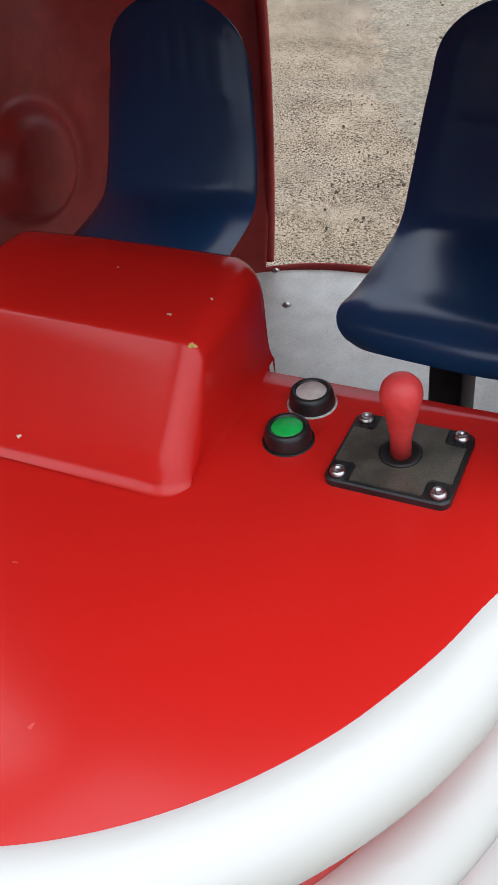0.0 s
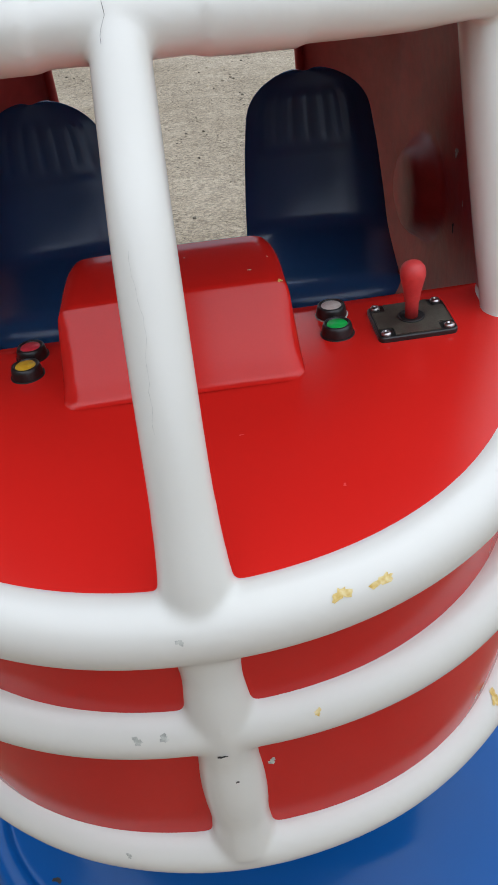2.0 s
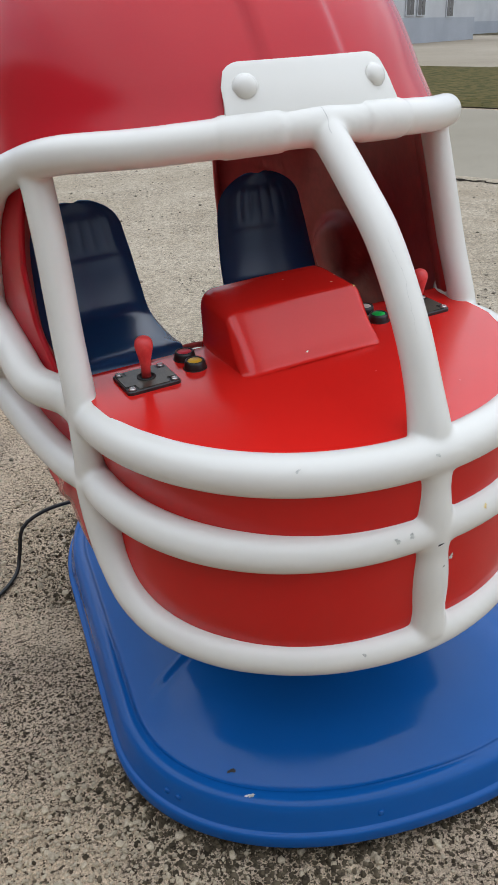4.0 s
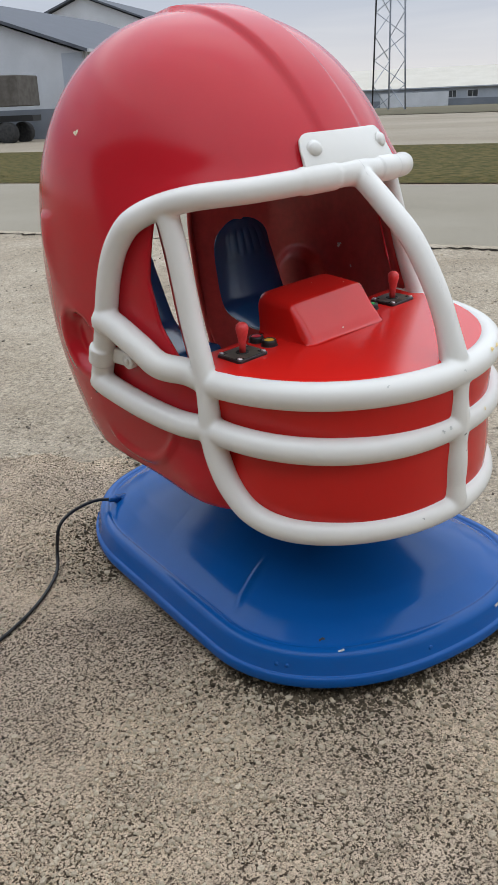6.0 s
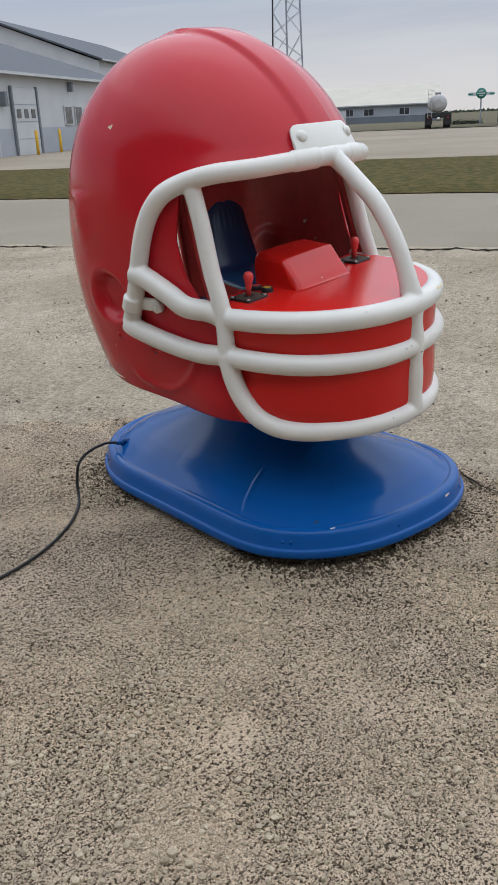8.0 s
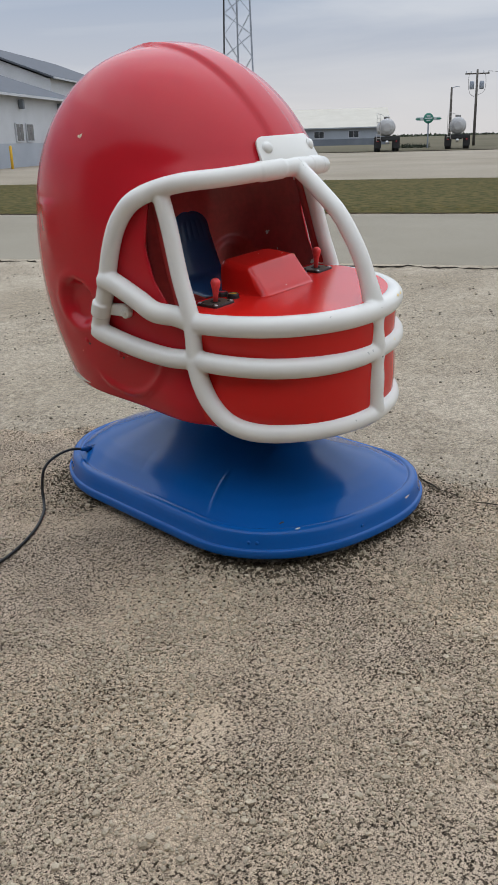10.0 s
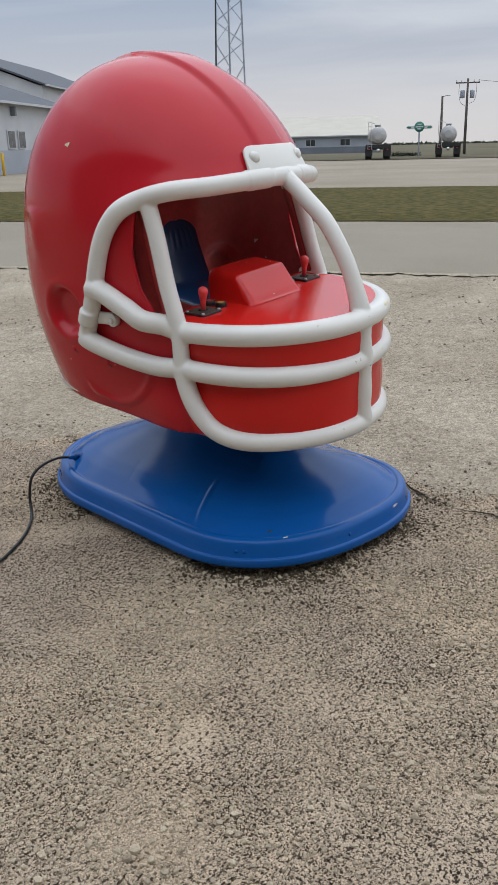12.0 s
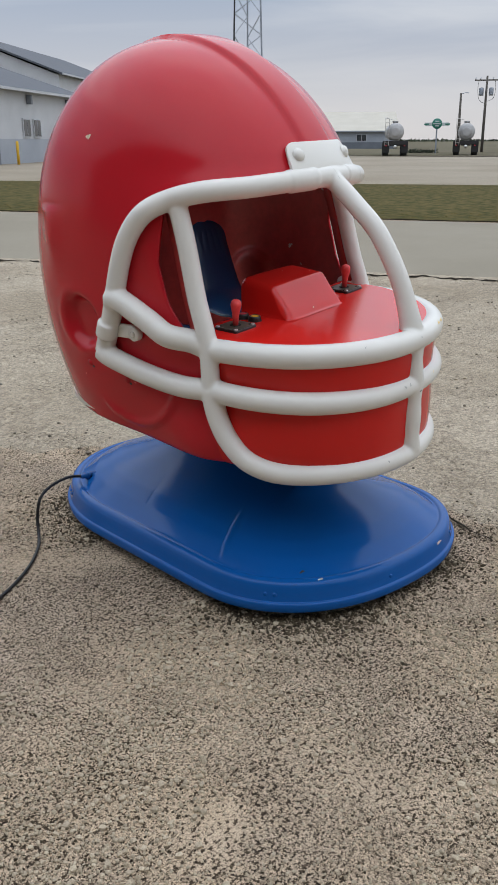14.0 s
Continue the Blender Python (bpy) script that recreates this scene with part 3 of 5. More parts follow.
def build_shell():
    zs = [BOTTOM + (DECK_Z - BOTTOM) * i / 36 for i in range(36)]
    zs += [DECK_Z + (BROW - DECK_Z) * i / 44 for i in range(44)]
    k_top = 44
    a0 = math.asin((BROW - ZC) / ZH)
    tops = [ZC + ZH * math.sin(a0 + (math.pi / 2 - a0) * i / k_top) for i in range(k_top)]
    i_door = min(range(len(tops)), key=lambda i: abs(tops[i] - DOOR_TOP))
    tops[i_door] = DOOR_TOP
    zs += tops
    n_low, n_mid = 36, 44
    row_door = n_low + n_mid + i_door
    ang_e_top = angle_for_y(BROW, 0.125)
    nf, nsd, nd = 56, 96, 24
    verts, rows = [], []
    for z in zs:
        ae = angle_for_y(z, lerp_table(EDGE, z)) if z <= BROW else ang_e_top
        sides = [shell_half(z, ae, angle_for_door(min(z, DOOR_TOP), dx), nf, nsd, nd) for dx in (DOOR_R, DOOR_L)]
        sides[0] = [(x, right_back(x, y), zz) for x, y, zz in sides[0]]
        n = len(sides[0])
        ring = [len(verts) + i for i in range(2 * n - 2)]
        verts += sides[0]
        verts += [(-x, y, zz) for x, y, zz in sides[1][n - 2:0:-1]]
        rows.append(ring)
    faces, chin_faces, n = [], [], nf + nsd + nd + 1
    full = 2 * n - 2
    for r in range(len(rows) - 1):
        for c in range(full):
            cc = c if c < n - 1 else full - 1 - c  # mirrored column
            front, door = cc < nf, cc >= nf + nsd
            if front and n_low <= r < n_low + n_mid:
                continue
            if door and 2 <= r < row_door:
                continue
            if front and r < n_low:
                chin_faces.append(len(faces))
            faces.append((rows[r][c], rows[r][(c + 1) % full], rows[r + 1][(c + 1) % full], rows[r + 1][c]))
    verts.append((0, MID, ZC + ZH + 0.008))
    top = len(verts) - 1
    for c in range(full):
        faces.append((rows[-1][c], rows[-1][(c + 1) % full], top))
    me = bpy.data.meshes.new("shell")
    me.from_pydata(verts, [], faces)
    for i in chin_faces:
        me.polygons[i].material_index = 2
    bm = bmesh.new()
    bm.from_mesh(me)
    bmesh.ops.delete(bm, geom=[v for v in bm.verts if not v.link_faces], context="VERTS")
    ob = part("shell", bm, [FADED, INNER, CHIN, INNER], root, "glossy crimson fibreglass helmet shell, maroon and rough inside", HELM)
    s = ob.modifiers.new("thick", "SOLIDIFY")
    s.thickness, s.offset, s.material_offset, s.material_offset_rim = 0.009, -1.0, 1, 0
    s.use_even_offset = False
    return ob


shell = build_shell()

# rolled edges of the doorway
for sx, dx in ((-1, DOOR_L), (1, DOOR_R)):
    line = []
    for k in range(24):
        z = -0.30 + (DOOR_TOP + 0.30) * k / 23
        x, y = shell_ring(z, angle_for_door(z, dx))
        line.append((sx * (x - 0.002), (right_back(x, y) if sx > 0 else y) - 0.010, z))
    part("door_edge", tube(line, 0.010, sides=12), INNER, shell)


def chin(y_edge, x_edge, front, z0, z1=None, n=12, power=2.2):
    """Half of a front bar's line, from the side (-x) to the middle and on to +x."""
    out = []
    for i in range(2 * n + 1):
        a = math.pi * i / (2 * n)
        x = -x_edge * math.copysign(abs(math.cos(a)) ** (2 / power), math.cos(a))
        y = y_edge + (front - y_edge) * abs(math.sin(a)) ** (2 / power)
        out.append((x, y, z0 + ((z1 if z1 is not None else z0) - z0) * math.sin(a)))
    return out


def both(half):
    """A line given on the -x side, carried on to +x."""
    return half + [(-x, y, z) for x, y, z in half[::-1] if abs(x) > 1e-6]


# the face guard: one white moulding of round bars
R, RC = 0.0292, 0.0340


def side_x(y, z, off=0.024):
    """How far out a bar runs over the shell's side."""
    return shell_ring(z, angle_for_y(z, min(y, MID)))[0] + off


def over_shell(pts, sx, off=0.024):
    return [(sx * side_x(y, z, off), y, z) for y, z in pts]


def leaning(pts):
    """The brow of the helmet sits a little lower on its +x side."""
    return [(x, y, z - 0.030 * x * smoothstep(0.15, 0.36, z)) for x, y, z in pts]


def build_guard():
    hoop = [(0.390, -0.084), (0.348, -0.004), (0.314, 0.075), (0.290, 0.142), (0.268, 0.200), (0.242, 0.252), (0.210, 0.296), (0.168, 0.334)]
    top = over_shell(hoop, -1) + [(-0.426, 0.112, 0.362), (-0.384, 0.02, 0.382), (-0.28, -0.065, 0.388), (-0.15, -0.125, 0.396), (0, -0.148, 0.400)]
    bms = [tube(leaning(both(top)), 0.0308, step=0.008, flares=[(0, -0.148, 0.402)], flare=0.06)]
    arm = [(0.318, 0.098), (0.27, 0.088), (0.175, 0.036), (0.115, -0.004)]
    rim = over_shell(arm, -1, 0.031) + [(-0.435, 0.06, -0.025)] + chin(0.0, 0.418, -0.441, -0.046, -0.064, power=2.08) + [(0.435, 0.06, -0.025)] + over_shell(arm, 1, 0.031)[::-1]
    bms.append(tube(rim, 0.0355, step=0.008))
    arm = [(0.392, -0.078), (0.352, -0.098)]
    mid = over_shell(arm, -1, 0.030) + [(-0.474, 0.225, -0.138), (-0.453, 0.10, -0.165)] + chin(0.0, 0.430, -0.430, -0.170, -0.205) + [(0.453, 0.10, -0.165), (0.474, 0.225, -0.138)] + over_shell(arm, 1, 0.030)[::-1]
    bms.append(tube(mid, RC, step=0.008))
    low = [(-0.434, -0.002, -0.165), (-0.434, -0.018, -0.245), (-0.430, -0.052, -0.318), (-0.417, -0.112, -0.380), (-0.38, -0.195, -0.413), (-0.30, -0.302, -0.423), (-0.165, -0.388, -0.428), (0, -0.42, -0.430)]
    bms.append(tube(both(low), 0.0325, step=0.008))
    for sx in (-1, 1):
        bms.append(tube(leaning([(sx * 0.412, 0.098, 0.375), (sx * 0.414, 0.068, 0.25), (sx * 0.421, 0.038, 0.10), (sx * 0.427, 0.004, -0.03), (sx * 0.434, -0.002, -0.165)]), R * 0.98, step=0.008))
        bms.append(tube(leaning([(sx * 0.166, -0.1185, 0.395), (sx * 0.13, -0.131, 0.397), (sx * 0.075, -0.143, 0.399)]), R + 0.0050, step=0.006))
        strap = over_shell([(0.360, -0.028), (0.338, 0.018)], sx, 0.031)
        bms.append(tube(strap, R + 0.006, step=0.006))
    mid_bar = [(0, -0.15, 0.40), (0, -0.195, 0.362), (0, -0.245, 0.315), (0, -0.305, 0.255), (0, -0.35, 0.185), (0, -0.387, 0.11), (0, -0.413, 0.03), (0, -0.428, -0.04), (0, -0.432, -0.12), (0, -0.430, -0.2), (0, -0.424, -0.31), (0, -0.420, -0.42)]
    bms.append(tube(mid_bar, R * 0.98, step=0.008, flares=[(0, -0.43, -0.06), (0, -0.432, -0.198), (0, -0.424, -0.31), (0, -0.42, -0.42)], flare=0.26, reach=0.075))
    bms.append(tube([(0, -0.408, -0.085), (0, -0.410, -0.2), (0, -0.398, -0.40)], 0.0375, step=0.008))
    bm = moulded(bms, 0.0042, 9)
    return part("face_guard", bm, WHITE, root, "white moulded face guard of round bars with chipped paint", HELM)


guard = build_guard()


def brow_y(x, z):
    """The shell's front at that place."""
    v, p = min(1.0, abs(x) / (WIDE * shell_scale(z))), front_power(z)
    return MID - shell_front(z) * shell_long(z) * (1 - v ** p) ** (1 / p)


def build_plate():
    bm = bmesh.new()
    nx, nz, w, z0, z1 = 36, 12, 0.163, 0.404, 0.499
    g = []
    for k in range(nz + 1):
        t = k / nz
        row = []
        for i in range(nx + 1):
            u = -1 + 2 * i / nx
            half = w - 0.012 * t
            corner = 0.035
            x = u * half
            z = z0 + (z1 - z0) * t
            over = max(0.0, abs(x) - (half - corner)) / corner
            z -= (1 - math.sqrt(max(0.0, 1 - over * over))) * corner * t
            row.append(bm.verts.new((x, brow_y(x, z) - 0.016 + 0.006 * t + 0.012 * (1 - t) ** 3, z - 0.030 * x)))
        g.append(row)
    for k in range(nz):
        for i in range(nx):
            bm.faces.new((g[k][i], g[k][i + 1], g[k + 1][i + 1], g[k + 1][i]))
    ob = part("mounting_plate", bm, WHITE, root, "white curved plate bolted to the brow", HELM)
    s = ob.modifiers.new("thick", "SOLIDIFY")
    s.thickness, s.offset = 0.012, 0.0
    b = ob.modifiers.new("soft", "BEVEL")
    b.width, b.segments = 0.004, 2
    for sx in (-1, 1):
        q = Vector((sx * 0.119, brow_y(0.119, 0.465) - 0.017, 0.465 - 0.030 * sx * 0.119))
        turn = Vector((sx * 0.30, -1, 0.25)).to_track_quat("Z", "Y").to_matrix().to_4x4()
        part("bolt", lathe([(0.0215, 0.0), (0.0205, 0.002), (0.018, 0.003), (0.0172, 0.007), (0.014, 0.011), (0.007, 0.0135), (0, 0.014)], 24, Matrix.Translation(q) @ turn), WHITE, ob)


build_plate()


def build_clip(sx):
    """Tongue of the strap that holds the guard beside the ear."""
    x = sx * side_x(0.29, -0.015, 0.010)
    t = join(box(x, 0.300, -0.010, 0.020, 0.10, 0.044, 0.008), lathe([(0.022, -0.010), (0.022, 0.008), (0.019, 0.011), (0, 0.011)], 24, Matrix.Translation((x, 0.253, -0.015)) @ Matrix.Rotation(radians(90 * sx), 4, "Y")))
    ob = part("strap_tongue", t, WHITE, root, "", HELM)
    part("screw", lathe([(0.010, 0), (0.010, 0.003), (0.006, 0.006), (0, 0.006)], 16, Matrix.Translation((x + sx * 0.010, 0.253, -0.015)) @ Matrix.Rotation(radians(90 * sx), 4, "Y")), WHITE, ob)


for sx in (-1, 1):
    build_clip(sx)


# thin shell strips behind the side bars
for sx in (-1, 1):
    line = smooth_path([(sx * 0.404, 0.128, 0.372), (sx * 0.407, 0.100, 0.25), (sx * 0.414, 0.070, 0.10), (sx * 0.416, 0.038, -0.03)], 0.02)
    bm, last = bmesh.new(), None
    for q in line:
        ring = [bm.verts.new(q + Vector((sx * dx, dy, 0))) for dx, dy in ((0.006, -0.024), (0.008, 0.0), (0.005, 0.026), (-0.005, 0.027), (-0.008, 0.0), (-0.006, -0.024))]
        if last:
            for k in range(6):
                bm.faces.new((last[k], last[(k + 1) % 6], ring[(k + 1) % 6], ring[k]))
        last = ring
    bmesh.ops.recalc_face_normals(bm, faces=bm.faces)
    part("pillar", bm, INNER, shell)


# deck, hood and floor
def deck_z(y):
    return -0.009 + 0.06 * y


def build_deck():
    bm = bmesh.new()
    nx, ny, half, back = 60, 26, 0.415, 0.083
    g = []
    for i in range(nx + 1):
        u = math.sin(math.pi / 2 * (-1 + 2 * i / nx))
        x = half * u
        fy = -0.445 * max(0.0, 1 - abs(u) ** 2.25) ** (1 / 2.25)
        row = [bm.verts.new((x, fy + (back - fy) * j / ny, deck_z(fy + (back - fy) * j / ny))) for j in range(ny + 1)]
        row.append(bm.verts.new((x, back + 0.006, deck_z(back) - 0.006)))
        row.append(bm.verts.new((x, back + 0.006, deck_z(back) - 0.05)))
        g.append(row)
    for i in range(nx):
        for j in range(ny + 2):
            bm.faces.new((g[i][j], g[i + 1][j], g[i + 1][j + 1], g[i][j + 1]))
    ob = part("control_deck", bm, RED, root, "glossy red control deck with chipped paint", HELM)
    s = ob.modifiers.new("thick", "SOLIDIFY")
    s.thickness, s.offset = 0.012, -1
    return ob


deck = build_deck()


def build_hood():
    """Sections across x, lofted from the front foot to the back."""
    tops = [(-0.101, 0.0), (-0.095, 0.002), (-0.091, 0.006), (-0.088, 0.013)]
    tops += [(-0.088 + 0.064 * k / 6, 0.013 + 0.080 * k / 6) for k in range(1, 7)]
    tops += [(-0.021, 0.0955), (-0.016, 0.0965), (0.01, 0.0995), (0.04, 0.103), (0.07, 0.1065), (0.092, 0.108), (0.100, 0.106), (0.104, 0.1005), (0.106, 0.089), (0.106, -0.03)]
    bm = bmesh.new()
    rings = []
    for y, h in tops:
        z0 = deck_z(min(y, 0.083))
        w = 0.142 + 0.006 * smoothstep(0.0, -0.10, y) - 0.007 * smoothstep(0.05, 0.108, y)
        r = min(max(h, 0.001) * 0.6, 0.018 + 0.008 * smoothstep(-0.03, 0.06, y))
        fl = 0.002 + 0.006 * smoothstep(-0.07, 0.0, y)
        half = [(w + fl, min(0, h)), (w + fl * 0.7, 0.04 * h), (w + fl * 0.5, 0.10 * h), (w + fl * 0.35, 0.22 * h), (w + 0.002, max(0.3 * h, h - r))]
        for k in range(1, 7):
            a = math.pi / 2 * k / 6
            half.append((w - r + r * math.cos(a) + 0.002 * (1 - k / 6), h - r + r * math.sin(a)))
        half += [(w - r - 0.005, h + 0.0002), (w - r - 0.010, h + 0.0004), (w - r - 0.015, h + 0.0005), (w - r - 0.022, h + 0.0006), ((w - r) * 0.6, h + 0.001), ((w - r) * 0.2, h + 0.0015)]
        back = [y + 0.013 * min(1.25, max(0.0, x - w + 0.020) / 0.020) ** 2 * smoothstep(-0.02, -0.075, y) for x, z in half]  # rounded front corners
        side = [(x, yy, z0 + z) for (x, z), yy in zip(half, back)]
        ring = [bm.verts.new(q) for q in side] + [bm.verts.new((-x, yy, z)) for x, yy, z in side[::-1]]
        rings.append(ring)
    for a, b in zip(rings, rings[1:]):
        for i in range(len(a) - 1):
            bm.faces.new((a[i], a[i + 1], b[i + 1], b[i]))
    bmesh.ops.recalc_face_normals(bm, faces=bm.faces)
    if sum(f.normal.z for f in bm.faces) < 0:
        bmesh.ops.reverse_faces(bm, faces=bm.faces)
    return part("console_hood", bm, RED, root, "red raised console with rounded edges", HELM)


hood = build_hood()


def build_floor():
    y0, y1, z = 0.10, 0.885, -0.312
    bm = bmesh.new()
    n = 24
    pts = []
    for i in range(n + 1):
        y = y0 + (y1 - y0) * i / n
        a, lim = 0.42, 0.0
        if y < 0.0:
            w = 0.40 * (1 - (abs(y) / 0.43) ** 2.2) ** (1 / 2.2)
        else:
            v = (y - MID) / ((BACK if y > MID else shell_front(z)) * shell_long(z))
            w = WIDE * shell_scale(z) * max(0.01, 1 - abs(v) ** NB) ** (1 / NB) - 0.014
        pts.append((w, y))
    top = [bm.verts.new((w, y, z)) for w, y in pts] + [bm.verts.new((-w, y, z)) for w, y in pts[::-1]]
    f = bm.faces.new(top)
    ext = bmesh.ops.extrude_face_region(bm, geom=[f])
    bmesh.ops.translate(bm, verts=[v for v in ext["geom"] if isinstance(v, bmesh.types.BMVert)], vec=(0, 0, -0.02))
    bmesh.ops.recalc_face_normals(bm, faces=bm.faces)
    ob = part("floor_plate", bm, TREAD, root, "silver aluminium tread floor plate", HELM, smooth=False)
    # raised tread bars near the doorway
    vs, fs = [], []
    for i in range(-46, 47):
        for j in range(78):
            x, y = i * 0.0064, 0.24 + j * 0.0084 + (0.0042 if i % 2 else 0)
            if y > 0.875 or (abs(x) > 0.25 and y > 0.8):
                continue
            a = 0.8 if i % 2 else -0.8
            dx, dy, w = 0.0030 * math.cos(a), 0.0030 * math.sin(a), 0.0016
            k = len(vs)
            vs += [(x - dx, y - dy, z + 0.0002), (x + dy * w / 0.0030, y - dx * w / 0.0030, z + 0.0007), (x + dx, y + dy, z + 0.0002), (x - dy * w / 0.0030, y + dx * w / 0.0030, z + 0.0007)]
            fs += [(k, k + 1, k + 2), (k, k + 2, k + 3)]
    me = bpy.data.meshes.new("tread_pattern")
    me.from_pydata(vs, [], fs)
    bm = bmesh.new()
    bm.from_mesh(me)
    tagged(part("tread_pattern", bm, TREAD, ob, smooth=False), kind="stuff")
    for x, y in ((-0.13, 0.72), (-0.205, 0.84), (0.14, 0.72), (0.2, 0.84), (-0.13, 0.50), (0.14, 0.50)):
        part("rivet", lathe([(0.008, 0), (0.0075, 0.003), (0.004, 0.0055), (0, 0.006)], 14, Matrix.Translation((x, y, z))), STEEL, ob)
    part("underside", box(0, 0.25, -0.345, 0.62, 0.85, 0.02, 0.004), DARK, ob)


build_floor()


def rounded_plate(w, d, h, r, z0=0.0, seg=6):
    bm = bmesh.new()
    pts = []
    for cx, cy, a0 in ((w / 2 - r, d / 2 - r, 0), (-w / 2 + r, d / 2 - r, 90), (-w / 2 + r, -d / 2 + r, 180), (w / 2 - r, -d / 2 + r, 270)):
        for i in range(seg + 1):
            a = radians(a0 + 90 * i / seg)
            pts.append((cx + r * math.cos(a), cy + r * math.sin(a)))
    e = min(0.0015, h / 3)
    lay = [(1.0, z0), (1.0, z0 + h - e), ((w - 2 * e) / w, z0 + h)]
    rings = [[bm.verts.new((x * k, y * k, z)) for x, y in pts] for k, z in lay]
    n = len(pts)
    for a, b in zip(rings, rings[1:]):
        for i in range(n):
            bm.faces.new((a[i], a[(i + 1) % n], b[(i + 1) % n], b[i]))
    bm.faces.new(rings[-1])
    bm.faces.new(rings[0][::-1])
    bmesh.ops.recalc_face_normals(bm, faces=bm.faces)
    return bm


def on_deck(x, y):
    return Matrix.Translation((x, y, deck_z(y) - 0.0015)) @ Matrix.Rotation(math.atan(0.06), 4, "X")


def build_joystick(x):
    ob = part("joystick", rounded_plate(0.102, 0.088, 0.0085, 0.009), BLACK, root, "black joystick mount with a scuffed olive plate and coral red bat grip", HELM @ on_deck(x, 0.0), smooth=False)
    a, b, c, d = 0.0475, 0.0405, 0.029, 0.0215  # half sizes; the corners are cut out round the screws
    rim = [(c, b), (-c, b), (-c, d + 0.003), (-c - 0.003, d), (-a, d), (-a, -d), (-c - 0.003, -d), (-c, -d - 0.003), (-c, -b), (c, -b), (c, -d - 0.003), (c + 0.003, -d), (a, -d), (a, d), (c + 0.003, d), (c, d + 0.003)]
    k = len(rim)
    plate = from_lists([(x, y, 0.0084) for x, y in rim] + [(x, y, 0.0102) for x, y in rim], [tuple(range(k, 2 * k))] + [(i, (i + 1) % k, k + (i + 1) % k, k + i) for i in range(k)])
    part("face_plate", plate, GUNMETAL, ob, "scuffed olive grey plate", smooth=False)
    for sx in (-1, 1):
        for sy in (-1, 1):
            part("screw", lathe([(0.0068, 0.0085), (0.0068, 0.0105), (0.0056, 0.0125), (0.0025, 0.0132), (0.0024, 0.0118), (0, 0.0118)], 18, Matrix.Translation((sx * 0.0405, sy * 0.0345, 0))), STEEL, ob)
            part("slot", box(sx * 0.0395, sy * 0.0245, 0.0088, 0.009, 0.006, 0.002, 0.0008), RUBBER, ob, smooth=False)
    part("dust_ring", lathe([(0.0175, 0.0105), (0.0175, 0.0118), (0.0155, 0.0125), (0.0135, 0.0118), (0.0125, 0.0108), (0, 0.0106)], 28), RUBBER, ob)
    grip = lathe([(0.0085, 0.011), (0.0088, 0.035), (0.0093, 0.037), (0.0098, 0.040), (0.0118, 0.055), (0.0150, 0.070), (0.0164, 0.0785), (0.0164, 0.084), (0.0150, 0.0905), (0.0115, 0.0955), (0.0065, 0.0985), (0, 0.0995)], 28)
    tilt = Matrix.Rotation(radians(2.0), 4, "X") @ Matrix.Rotation(radians(1.0), 4, "Y")
    bmesh.ops.transform(grip, matrix=tilt @ Matrix.Diagonal((1, 1, 0.90, 1)), verts=grip.verts)
    part("bat_grip", grip, CORAL, ob)
    return ob


for x in (-0.302, 0.302):
    build_joystick(x)


def build_button(x, y, cap, word):
    ob = part("push_button", lathe([(0.0205, 0.0), (0.0208, 0.003), (0.0195, 0.0125), (0.0182, 0.0165), (0.0160, 0.0175), (0.0142, 0.0168), (0.0138, 0.0135), (0, 0.0135)], 32), BLACK, root, "black push button with " + word + " cap", HELM @ on_deck(x, y))
    part("cap", lathe([(0.0136, 0.0137), (0.0136, 0.0156), (0.0130, 0.0163), (0, 0.0165)], 28), cap, ob, word + " cap")
    part("gasket", lathe([(0.0226, 0.0008), (0.0226, 0.0022), (0.0206, 0.0026), (0.0206, 0.0008)], 32), CHIPG if word == "milky" else RUBBER, ob)


build_button(0.205, 0.050, CAPW, "milky")
build_button(0.204, -0.002, CAPG, "green")
build_button(-0.203, 0.052, CAPR, "red")
build_button(-0.204, 0.003, CAPY, "yellow")


